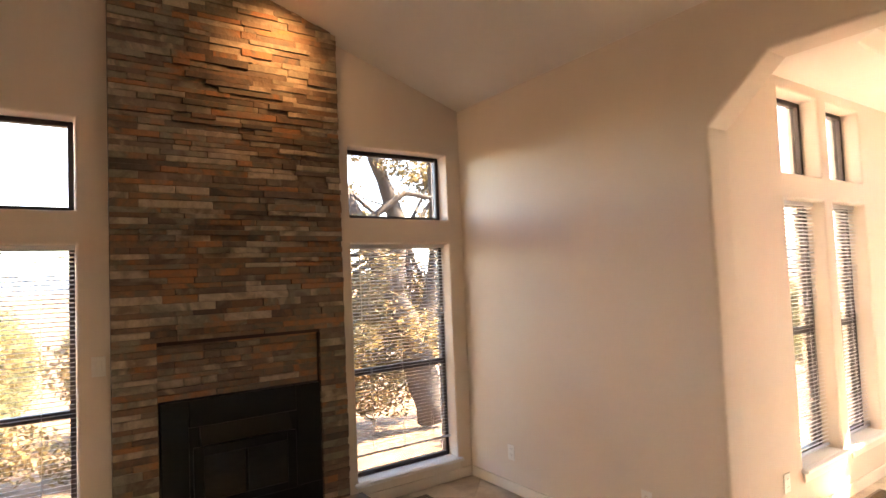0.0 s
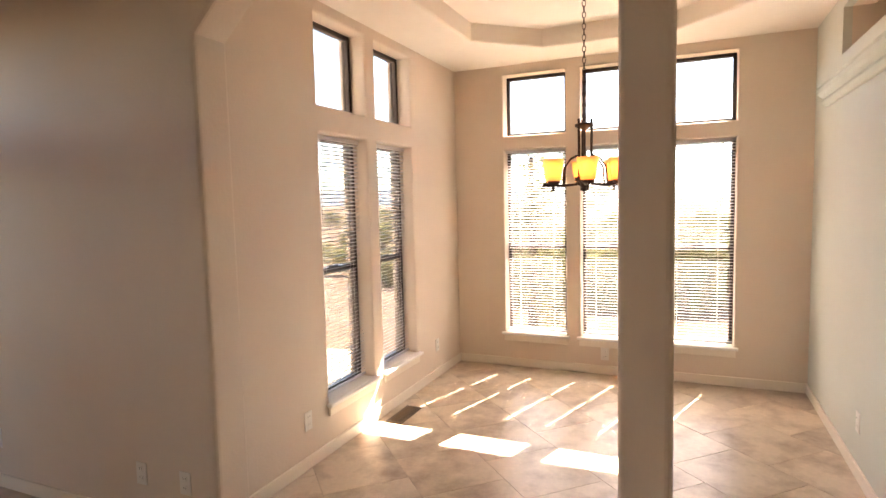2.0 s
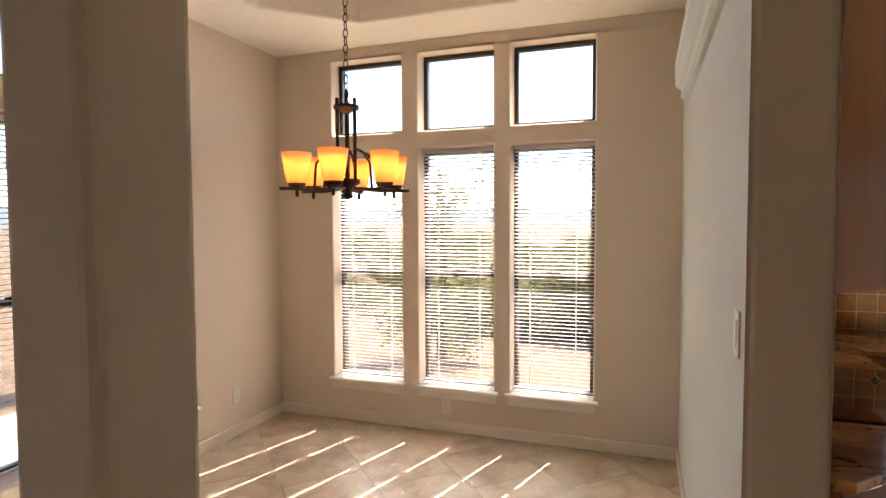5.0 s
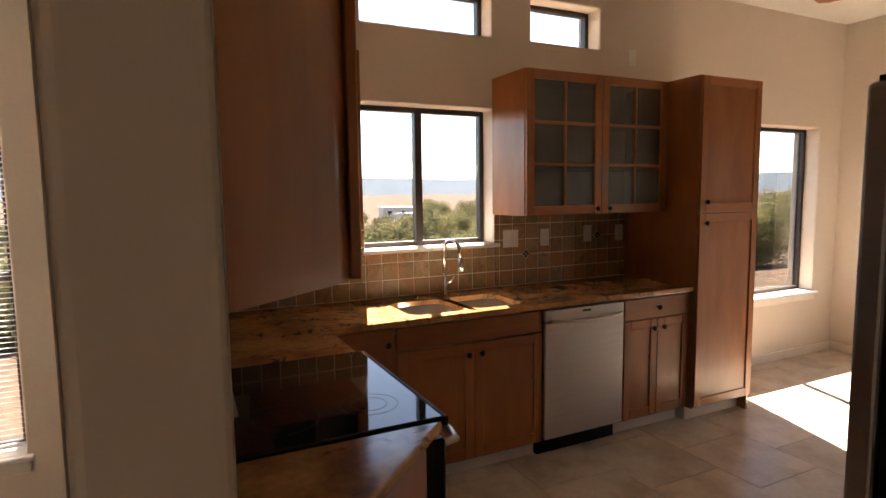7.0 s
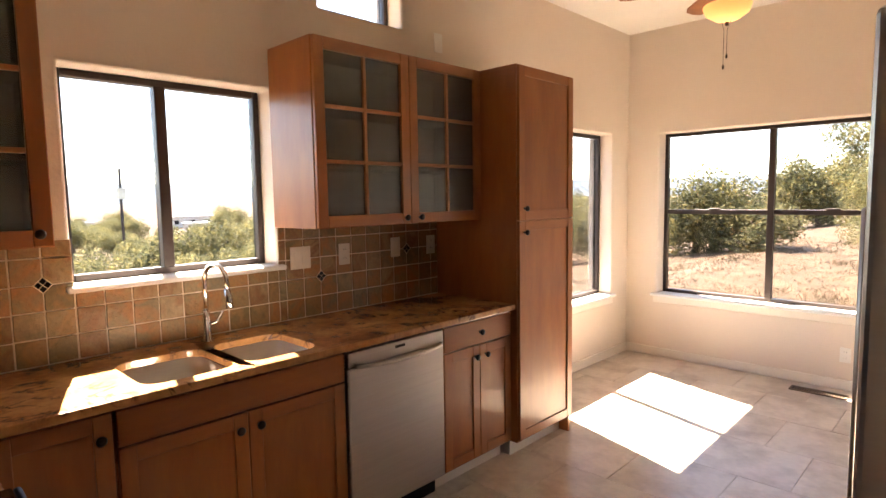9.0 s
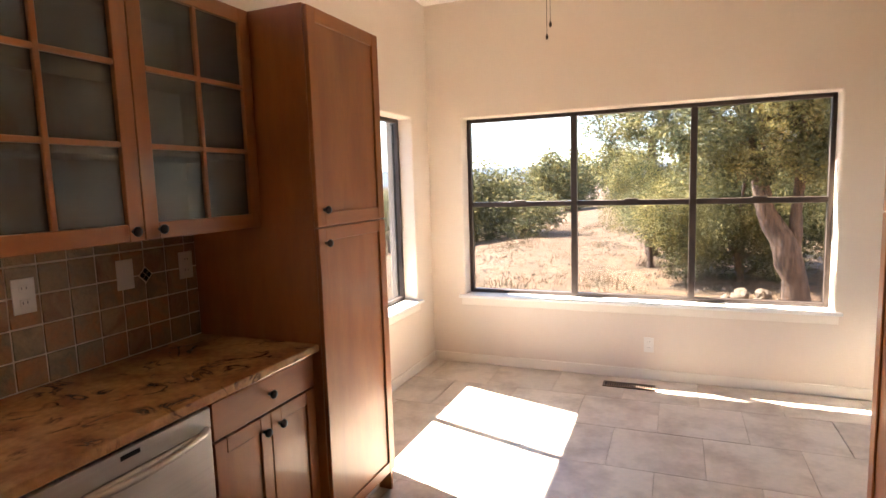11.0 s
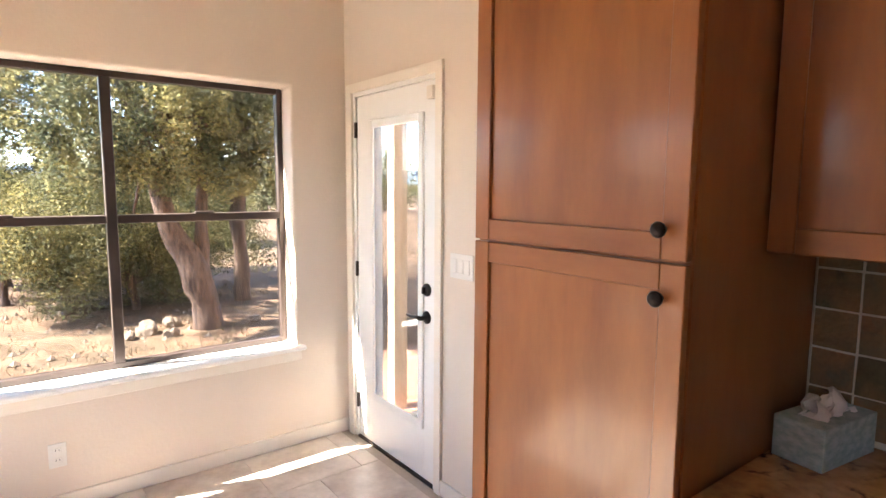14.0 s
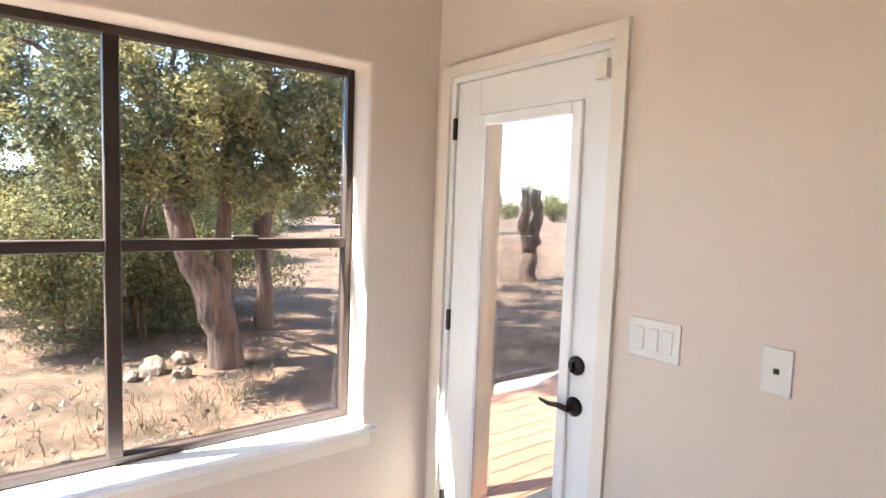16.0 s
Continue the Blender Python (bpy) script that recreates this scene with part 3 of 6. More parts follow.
# windows
def window(name, axis, at, out, u0, u1, z0, z1, mull=(), rail=None, face=None, sill=True, label="dark bronze metal window with grey-tinted glass", sill_ext=0.035, apron=True):
    """Frame of dark metal in the plane 'at' across x or y; out: +1 or -1 along the axis to the open air."""
    def bx(bm, a0, a1, b0, b1, d0, d1, bev=0.003):
        p, q = (min(d0, d1), max(d0, d1))
        if axis == "x":
            bm_box(bm, p, a0, b0, q, a1, b1, bev)
        else:
            bm_box(bm, a0, p, b0, a1, q, b1, bev)
    mid = (u0 + u1) / 2
    w = thing(name, at if axis == "x" else mid, mid if axis == "x" else at, z0, label, "window", kind="structure")
    f = 0.032
    bm = bmesh.new()
    d0, d1 = at - out * 0.012, at + out * 0.04
    bx(bm, u0 + 0.002, u0 + f, z0 + 0.002, z1 - 0.002, d0, d1)
    bx(bm, u1 - f, u1 - 0.002, z0 + 0.002, z1 - 0.002, d0, d1)
    bx(bm, u0 + f, u1 - f, z0 + 0.002, z0 + f, d0, d1)
    bx(bm, u0 + f, u1 - f, z1 - f, z1 - 0.002, d0, d1)
    part("window_frame", bm, M["bronze"], w)
    cuts = [u0 + f] + [m for m in mull] + [u1 - f]
    for m in mull:
        bm = bmesh.new()
        bx(bm, m - 0.024, m + 0.024, z0 + f, z1 - f, d0 - out * 0.006, d1)
        part("mullion", bm, M["bronze"], w)
    for a, b in zip(cuts, cuts[1:]):
        a2, b2 = a + (0.024 if a in mull else 0), b - (0.024 if b in mull else 0)
        zz = [(z0 + f, z1 - f)]
        if rail:
            bm = bmesh.new()
            bx(bm, a2, b2, rail - 0.021, rail + 0.021, d0, d1 - out * 0.004)
            part("meeting_rail", bm, M["bronze"], w)
            bm = bmesh.new()
            c = (a2 + b2) / 2
            bx(bm, c - 0.05, c + 0.05, rail + 0.021, rail + 0.033, d0, d0 + out * 0.02)
            part("sash_latch", bm, M["bronze"], w)
            zz = [(z0 + f, rail - 0.021), (rail + 0.021, z1 - f)]
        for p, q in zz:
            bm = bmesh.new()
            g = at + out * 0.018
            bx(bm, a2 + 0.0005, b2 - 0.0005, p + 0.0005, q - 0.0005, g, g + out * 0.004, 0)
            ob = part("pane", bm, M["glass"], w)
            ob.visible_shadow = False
    if sill:
        bm = bmesh.new()
        bx(bm, u0 + 0.001, u1 - 0.001, z0 - 0.022, z0 + 0.003, at - out * 0.014, face - out * 0.001, 0)
        bx(bm, u0 - sill_ext, u1 + sill_ext, z0 - 0.022, z0 + 0.003, face - out * 0.001, face - out * 0.045, 0.006)
        part("window_sill", bm, M["white"], w, "white painted wooden sill")
    if sill and apron:
        bm = bmesh.new()
        bx(bm, u0 - sill_ext + 0.02, u1 + sill_ext - 0.02, z0 - 0.085, z0 - 0.0225, face - out * 0.001, face - out * 0.016, 0.004)
        part("apron", bm, M["trim"], w, "cream painted board under the sill")
    return settle(w)


SLATS = {}


def blind(axis, at, out, u0, u1, z0, z1, drop=None, tilt=17):
    """A lowered horizontal blind with open slats, hung just inside the glass."""
    sgn = out
    L_ = u1 - u0 - 0.012
    mid = (u0 + u1) / 2
    d = at - sgn * 0.045
    w = thing("window_blind", d if axis == "x" else mid, mid if axis == "x" else d, z1 - 0.03, "white slatted blind hanging lowered with open slats in the tall window", "blind", "blinds in the tall windows")
    key = (axis, round(L_, 2), sgn, tilt)
    if key not in SLATS:
        bm = bmesh.new()
        a = radians(tilt)
        prof = []
        for k in range(5):
            t = -1 + k / 2
            p = t * 0.0125
            prof.append((p * math.cos(a), (0.0016 * (1 - t * t)) + -p * math.sin(a) * sgn))
        cuts = [u0 + fr * (u1 - u0) - mid for fr in ((0.2, 0.5, 0.8) if L_ > 0.75 else (0.22, 0.78))]
        ends = [-L_ / 2] + [e for c in cuts for e in (c - 0.0044, c + 0.0044)] + [L_ / 2]
        for s0, s1 in zip(ends[::2], ends[1::2]):
            vs = [[bm.verts.new((x, s_, z) if axis == "x" else (s_, x, z)) for x, z in prof] for s_ in (s0, s1)]
            for k in range(4):
                bm.faces.new((vs[0][k], vs[0][k + 1], vs[1][k + 1], vs[1][k]))
        me = bpy.data.meshes.new("slat")
        bm.to_mesh(me)
        bm.free()
        me.materials.append(M["blind"])
        SLATS[key] = me
    me = SLATS[key]
    zb = drop if drop is not None else z0 + 0.02
    z, pitch = z1 - 0.045, 0.0265
    pos = lambda u, dd, zz: (dd, u, zz) if axis == "x" else (u, dd, zz)
    while z > zb + 0.02:
        ob = new("slat", me)
        ob.parent = w
        ob.matrix_parent_inverse = Matrix.Translation(-w.location)
        ob.location = pos(mid, d, z)
        z -= pitch
    def bx(n, a0, a1, b0, b1, half, m_, bev=0.002):
        bm = bmesh.new()
        if axis == "x":
            bm_box(bm, d - half, a0, b0, d + half, a1, b1, bev)
        else:
            bm_box(bm, a0, d - half, b0, a1, d + half, b1, bev)
        part(n, bm, m_, w)
    bx("headrail", u0 + 0.004, u1 - 0.004, z1 - 0.030, z1 - 0.003, 0.013, M["blind"])
    bx("bottom_rail", u0 + 0.006, u1 - 0.006, zb, zb + 0.012, 0.011, M["blind"])
    for fr in (0.2, 0.5, 0.8) if L_ > 0.75 else (0.22, 0.78):
        u = u0 + fr * (u1 - u0)
        for dd in (-0.0128, 0.0128):
            bm = bmesh.new()
            if axis == "x":
                bm_box(bm, d + dd - 0.0005, u - 0.0009, zb, d + dd + 0.0005, u + 0.0009, z1 - 0.03)
            else:
                bm_box(bm, u - 0.0009, d + dd - 0.0005, zb, u + 0.0009, d + dd + 0.0005, z1 - 0.03)
            part("ladder_cord", bm, M["cord"], w)
    u = u0 + 0.1
    tube("tilt_wand", [pos(u, d - sgn * 0.02, z1 - 0.03), pos(u, d - sgn * 0.022, z1 - 0.60)], 0.003, M["cord"], w, 6)
    for o in w.children:
        if o.type == "MESH" and o.data != me:
            o.matrix_parent_inverse = Matrix.Translation(-w.location)


# unseen windows, added only for the fill light
for h in W_FILL_OPEN:
    window("window", "x", -1.33, -1, h[0], h[2], h[1], h[3], sill=False, label="added unseen dark-framed window letting fill daylight into the living room")
for h in EAST_UP:
    window("window", "x", XG, 1, h[0], h[2], h[1], h[3], sill=False, label="small square dark-framed fixed window above the blinds")
for h in EAST_LOW:
    window("window", "x", XG, 1, h[0], h[2], h[1], h[3], rail=1.17, face=XE, label="tall narrow dark-framed sash window with white sill")
    blind("x", XG, 1, h[0], h[2], h[1], h[3])
for h in N_UP:
    window("window", "y", YNG, 1, h[0], h[2], h[1], h[3], sill=False, label="small square dark-framed fixed window above the blinds")
for h in N_LOW:
    window("window", "y", YNG, 1, h[0], h[2], h[1], h[3], rail=1.17, face=YN, label="tall narrow dark-framed sash window with white sill")
    blind("y", YNG, 1, h[0], h[2], h[1], h[3])
for h in L_UP:
    window("window", "y", YLG, 1, h[0], h[2], h[1], h[3], sill=False, label="dark-framed fixed window high beside the fireplace")
for h in L_LOW:
    window("window", "y", YLG, 1, h[0], h[2], h[1], h[3], rail=0.95, face=YL, label="tall dark-framed sash window beside the fireplace")
    blind("y", YLG, 1, h[0], h[2], h[1], h[3], drop=0.33 if h[0] > 4 else None)
for h in K_UP:
    window("window", "x", XG, 1, h[0], h[2], h[1], h[3], sill=False, label="low wide dark-framed transom window near the ceiling")
window("window", "x", XG, 1, K_SINK[0], K_SINK[2], K_SINK[1], K_SINK[3], mull=(0.11,), face=XE, label="dark-framed sliding window above the sink", sill_ext=0.03, apron=False)
window("window", "x", XG, 1, K_NOOK[0], K_NOOK[2], K_NOOK[1], K_NOOK[3], mull=(-3.12,), face=XE, label="dark-framed sliding window in the breakfast nook")
window("window", "y", YSG, -1, S_WIN[0], S_WIN[2], S_WIN[1], S_WIN[3], mull=(7.03, 7.91), rail=1.365, face=YS, label="wide six-pane dark-framed window in the breakfast nook", sill_ext=0.05)

# ---- outside ----
def smooth(a, b, v):
    t = min(1.0, max(0.0, (v - a) / (b - a)))
    return t * t * (3 - 2 * t)


def ground_z(x, y):
    base = 0.12 * smooth(-4.5, -7.0, y) + (-0.32) * smooth(-6.5, -4.5, y)
    d = max(0.0, x - 10.5, (y - 8.0) * 0.8)
    far = 9.0 * (1 - math.exp(-d / 60.0)) if d > 0 else 0.0
    n = noise.noise(Vector((x * 0.09, y * 0.09, 0.3))) * 0.35 * smooth(8, 30, abs(x - 6) + abs(y) * 0.6)
    fine = noise.noise(Vector((x * 0.9, y * 0.9, 1.3))) * 0.05
    return base - far * (0.75 + 0.25 * math.cos(0.02 * y)) + n + fine - 0.05


def make_ground():
    def steps(lo, hi, near_lo, near_hi, s):
        out, v, g = [], near_lo, s
        while v > lo:
            out.append(v)
            v -= g
            g *= 1.16
        out.append(lo)
        out = out[::-1]
        v = near_lo + s
        while v < near_hi:
            out.append(v)
            v += s
        g = s
        while v < hi:
            out.append(v)
            v += g
            g *= 1.16
        out.append(hi)
        return out
    xs = steps(-3500, 3500, -8, 24, 0.6)
    ys = steps(-3500, 3500, -22, 18, 0.6)
    verts = [(x, y, min(ground_z(x, y), -0.33) if (-1.6 < x < 9.7 and -4.7 < y < 7.4) else ground_z(x, y)) for y in ys for x in xs]
    w = len(xs)
    faces = [(j * w + i, j * w + i + 1, (j + 1) * w + i + 1, (j + 1) * w + i) for j in range(len(ys) - 1) for i in range(w - 1)]
    me = bpy.data.meshes.new("ground")
    me.from_pydata(verts, [], faces)
    for p in me.polygons:
        p.use_smooth = True
    me.materials.append(M["earth"])
    tagged(new("ground", me), "dry stony ground with thin brown grass", "ground", kind="structure")


make_ground()


def ridge(name, r, a0, a1, h0, h1, seed):
    """Far hills as one uneven band of slope, with the air's haze in their colour."""
    bm = bmesh.new()
    n, prev = 90, None
    for i in range(n + 1):
        a = a0 + (a1 - a0) * i / n
        h = h0 + (h1 - h0) * (0.5 + 0.5 * noise.noise(Vector((a * 3.0, seed, 0)))) + 4 * noise.noise(Vector((a * 14.0, seed, 2)))
        foot = bm.verts.new((r * math.sin(a) * 0.8, r * math.cos(a) * 0.8, -60))
        top = bm.verts.new((r * math.sin(a), r * math.cos(a), h))
        if prev:
            bm.faces.new((prev[0], foot, top, prev[1]))
        prev = (foot, top)
    tagged(part(name, bm, M["hills"]), "far hills on the horizon, coloured blue-grey for haze", "hills", kind="structure")


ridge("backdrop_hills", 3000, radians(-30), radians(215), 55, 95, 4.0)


def leaves_mesh(name, blobs, count, size, material, seed, flat=1.0):
    """Small leaf sprays, two crossed slivers each, thrown through uneven clumps (centre, radius)."""
    rnd = random.Random(seed)
    verts, faces = [], []
    total = sum(b[1] ** 2 for b in blobs)
    for c, r in blobs:
        for _ in range(int(count * r * r / total)):
            v = Vector((rnd.gauss(0, 1), rnd.gauss(0, 1), rnd.gauss(0, 1))).normalized() * r * (rnd.random() ** 0.45)
            v.z *= flat
            p = Vector(c) + v
            a = Vector((rnd.uniform(-1, 1), rnd.uniform(-1, 1), rnd.uniform(-0.6, 1))).normalized() * size * rnd.uniform(0.6, 1.4)
            b = a.cross(Vector((rnd.uniform(-1, 1), rnd.uniform(-1, 1), rnd.uniform(-1, 1)))).normalized() * size * rnd.uniform(0.3, 0.55)
            k = len(verts)
            verts += [p - a, p + b, p + a, p - b]
            faces.append((k, k + 1, k + 2, k + 3))
    me = bpy.data.meshes.new(name)
    me.from_pydata(verts, [], faces)
    me.materials.append(material)
    return me


def tree(name, x, y, z, limbs, blobs, count, size, bark, leaf, label, seed):
    """limbs: (points, first radius, last radius), places from the foot."""
    t = thing(name, x, y, z, label, "tree")
    bm = bmesh.new()
    rnd = random.Random(seed)
    for pts, r0, r1 in limbs:
        fine = []
        P = [Vector(p) for p in pts]
        for a, b in zip(P, P[1:]):
            for k in range(4):
                fine.append(a.lerp(b, k / 4) + Vector((rnd.uniform(-1, 1), rnd.uniform(-1, 1), 0)) * r0 * 0.18)
        fine.append(P[-1])
        rad = [(r0 + (r1 - r0) * i / (len(fine) - 1)) * rnd.uniform(0.85, 1.15) for i in range(len(fine))]
        bm_tube(bm, fine, rad, 10)
    tr = part("trunk", bm, bark, t)
    cr = new("crown", leaves_mesh("crown", blobs, count, size, leaf, seed))
    cr.parent = t
    return t


def blobs_in(seed, n, cx, cy, cz, rx, ry, rz, r0, r1):
    rnd = random.Random(seed)
    out = []
    for _ in range(n):
        while True:
            v = Vector((rnd.uniform(-1, 1), rnd.uniform(-1, 1), rnd.uniform(-1, 1)))
            if v.length < 1:
                break
        out.append(((cx + v.x * rx, cy + v.y * ry, cz + v.z * rz), rnd.uniform(r0, r1)))
    return out


def twigs(seed, blobs, start, n, r=0.02):
    rnd = random.Random(seed)
    out = []
    for c, _ in rnd.sample(blobs, min(n, len(blobs))):
        s = Vector(start)
        c = Vector(c)
        m_ = s.lerp(c, 0.5) + Vector((rnd.uniform(-0.2, 0.2), rnd.uniform(-0.2, 0.2), rnd.uniform(0, 0.3)))
        out.append(((tuple(s), tuple(m_), tuple(c)), r * 1.8, r * 0.4))
    return out


# the shaggy junipers before the nook's window
B1 = blobs_in(3, 420, 0.1, -0.45, 2.95, 2.2, 1.5, 1.55, 0.07, 0.20) + blobs_in(71, 150, 0.15, 0.35, 2.35, 1.5, 0.5, 1.0, 0.06, 0.17) + blobs_in(73, 150, 0.25, 0.45, 1.9, 1.35, 0.35, 0.55, 0.06, 0.16) + blobs_in(72, 60, -1.1, 0.2, 1.75, 0.8, 0.5, 0.7, 0.06, 0.16) + blobs_in(8, 14, -0.5, 0.3, 3.1, 1.4, 0.5, 1.1, 0.15, 0.32) + blobs_in(4, 14, 1.1, -1.3, 1.2, 0.8, 0.5, 0.8, 0.18, 0.36) + blobs_in(5, 16, -0.2, -1.9, 1.0, 1.3, 0.5, 0.9, 0.2, 0.4)
tree("juniper_tree", 5.8, -7.05, 0.02, [(((0.0, 0, -0.1), (0.14, 0, 0.5), (0.36, -0.05, 1.1), (0.62, -0.1, 2.0), (0.8, -0.3, 3.0)), 0.16, 0.06), (((0.1, 0, 0.35), (0.08, -0.05, 1.1), (0.0, -0.2, 2.2)), 0.09, 0.04)] + twigs(1, B1, (0.55, -0.1, 2.0), 16), B1, 90000, 0.026, M["bark"], M["juniper"], "leaning shaggy-barked juniper tree with dense green crown", 11)
B2 = blobs_in(7, 170, 0, -0.4, 3.2, 1.9, 1.2, 1.6, 0.09, 0.24)
tree("juniper_tree", 5.15, -8.1, 0.05, [(((0, 0, -0.1), (0.05, 0, 1.0), (-0.05, 0, 2.2), (0.1, 0, 3.6)), 0.1, 0.05)] + twigs(2, B2, (0, 0, 2.0), 12), B2, 42000, 0.026, M["bark"], M["juniper"], "slim upright juniper tree behind the leaning one", 12)
B3 = blobs_in(9, 260, 0, 0, 3.0, 1.3, 1.2, 2.1, 0.10, 0.28) + blobs_in(91, 70, -0.5, 0.2, 0.95, 0.6, 0.6, 0.85, 0.10, 0.22)
tree("juniper_tree", 7.55, -11.2, 0.0, [(((0, 0, -0.1), (0.1, 0, 1.0), (0, 0, 2.5)), 0.15, 0.06)], B3, 60000, 0.03, M["bark"], M["juniper"], "full round juniper tree beyond the grass", 13)
# dead and living trunks west of the deck
tree("juniper_snag", -0.9, -10.1, -0.12, [(((0, 0, -0.1), (0.05, 0, 0.5), (-0.05, 0, 0.95), (-0.14, 0, 1.5), (-0.12, 0, 1.98)), 0.19, 0.12), (((0.02, 0, 0.75), (0.22, 0, 1.25), (0.2, 0.05, 1.6), (0.26, 0.05, 2.02)), 0.13, 0.08)], blobs_in(21, 4, 0.2, 0, 2.0, 0.12, 0.15, 0.1, 0.06, 0.12), 700, 0.02, M["bark"], M["juniper"], "old forked dead juniper trunk beyond the deck", 14)
B5 = blobs_in(23, 34, 0, 0, 4.1, 2.4, 2.0, 1.0, 0.12, 0.32)
tree("juniper_tree", 2.6, -9.8, 0.05, [(((0, 0, -0.1), (0.1, 0, 1.2), (-0.1, 0, 2.4), (0.1, 0, 3.8)), 0.16, 0.07)] + twigs(5, B5, (0, 0, 2.4), 10), B5, 3600, 0.045, M["bark"], M["juniper"], "tall juniper tree whose crown shades the deck", 15)
# oak outside the living room
B6 = blobs_in(31, 130, 0.0, 1.0, 3.0, 2.8, 2.0, 3.2, 0.16, 0.4) + blobs_in(37, 130, -1.2, 0.9, 0.9, 3.0, 1.0, 1.0, 0.12, 0.3)
tree("oak_tree", 7.2, 10.4, -0.35, [(((0.5, 0, -0.2), (0.3, 0, 0.9), (-0.2, 0, 2.0), (-0.75, 0, 3.0), (-1.3, 0, 4.6)), 0.24, 0.1), (((-0.1, 0, 1.8), (0.05, 0, 2.8), (-0.35, 0.2, 4.2), (-0.3, 0.2, 5.2)), 0.15, 0.07), (((0.3, 0, 0.9), (0.75, 0.1, 2.0), (0.8, 0.1, 3.4), (0.6, 0, 5)), 0.15, 0.08), (((-0.6, 0, 2.8), (0.1, -0.1, 3.3), (0.9, -0.1, 3.2)), 0.06, 0.03)] + twigs(6, B6, (0.1, 0, 2.6), 24), B6, 44000, 0.045, M["oakbark"], M["yellowleaf"], "dark-limbed oak tree with yellow autumn leaves", 16)
B7 = blobs_in(33, 22, 0.0, 0.0, 1.2, 1.5, 1.2, 0.9, 0.25, 0.5)
tree("young_tree", 2.2, 11.5, -1.0, [(((0, 0, -0.1), (0.1, 0, 0.8), (-0.1, 0, 1.6)), 0.05, 0.02)], B7, 6000, 0.05, M["oakbark"], M["yellowleaf"], "small pale-leaved young tree on the slope", 17)
B8 = blobs_in(35, 30, 0.0, 0.0, 2.2, 1.3, 1.5, 2.2, 0.25, 0.5)
tree("juniper_tree", 15.5, 5.6, -1.3, [(((0, 0, -0.1), (0.1, 0, 1.8), (0, 0, 3.8)), 0.14, 0.05)], B8, 3600, 0.06, M["bark"], M["juniper"], "thin-topped juniper tree beyond the dining room windows", 18)
B10 = blobs_in(38, 90, 0.0, 0.0, 2.75, 0.7, 0.7, 2.1, 0.08, 0.2)
tree("juniper_tree", 10.3, 8.4, -1.0, [(((0, 0, -0.1), (0.05, 0, 2.0), (0, 0, 4.5)), 0.1, 0.03)] + twigs(9, B10, (0, 0, 2.4), 12, 0.012), B10, 16000, 0.032, M["bark"], M["juniper"], "narrow sparse-topped juniper tree near the dining room corner", 20)
B9 = blobs_in(36, 24, 0.0, 0.0, 2.0, 0.9, 0.9, 2.0, 0.2, 0.4)
tree("juniper_tree", 14.4, -5.3, -0.9, [(((0, 0, -0.1), (0.1, 0, 1.8), (0, 0, 3.6)), 0.12, 0.04)], B9, 8000, 0.05, M["bark"], M["juniper"], "narrow juniper tree beyond the nook's side window", 19)


def bushes():
    rnd = random.Random(77)
    kinds = []
    for k in range(5):
        b = blobs_in(100 + k, 14, 0, 0, 1.0, 1.0, 1.0, 0.75, 0.35, 0.65)
        t = tree("juniper_bush", 0, 0, -500 - k, [(((0, 0, -0.2), (0.1, 0, 0.5), (-0.05, 0, 1.2)), 0.12, 0.05)] + twigs(k, b, (0, 0, 0.4), 5), b, 7000, 0.05, M["bark"], M["juniper"], "rounded dark green juniper bush on the open ground", 200 + k)
        tagged(t, group="junipers of the hillside")
        kinds.append(t)
    spots = []
    for i in range(22):
        spots.append((rnd.uniform(3, 24), rnd.uniform(-19, -15), rnd.uniform(0.9, 1.35)))
    for i in range(26):
        spots.append((rnd.uniform(-12, 40), rnd.uniform(-50, -22), rnd.uniform(1.3, 2.2)))
    for i in range(215):
        d = 7 + 170 * rnd.random() ** 1.25
        a = rnd.uniform(-0.85, 0.9)
        spots.append((15 + d * math.cos(a), 0.5 + d * math.sin(a), rnd.uniform(0.8, 1.3) * (1 + d / 80)))
    for i in range(45):
        d = 7 + 70 * rnd.random() ** 1.3
        a = rnd.uniform(0.95, 2.7)
        spots.append((4 + d * math.cos(a), 8.5 + d * math.sin(a), rnd.uniform(0.8, 1.4) * (1 + d / 90)))
    for i in range(14):
        spots.append((rnd.uniform(-45, -6), rnd.uniform(-60, -38), rnd.uniform(0.9, 1.5)))
    used = set()
    for i, (x, y, s) in enumerate(spots):
        k = i % 5
        m = Matrix.Translation((x, y, ground_z(x, y) - 0.1)) @ Matrix.Rotation(rnd.uniform(0, 6.28), 4, "Z")
        src = kinds[k]
        if k not in used:
            used.add(k)
            src.location, src.rotation_euler, src.scale = m.translation, (0, 0, rnd.uniform(0, 6)), (s, s, s * 0.95)
        else:
            ob = copy_thing(src, m)
            ob.scale = (s * rnd.uniform(0.9, 1.15), s, s * rnd.uniform(0.8, 1.15))


bushes()
for x_, y_, h_ in ((6.3, -8.35, 0.8), (5.5, -9.7, 0.9), (6.95, -8.5, 0.9), (7.5, -9.6, 1.1), (6.2, -9.3, 1.2)):
    bb = blobs_in(int(y_ * -10), 13, 0, 0, h_, 0.85, 0.7, h_ * 0.75, 0.28, 0.5)
    tree("juniper_bush", x_, y_, 0.0, [(((0, 0, -0.1), (0.05, 0, 0.4), (0, 0, h_)), 0.06, 0.03)] + twigs(3, bb, (0, 0, 0.4), 5, 0.015), bb, 24000, 0.02, M["bark"], M["juniper"], "thick juniper bush behind the leaning tree", int(y_ * -7))


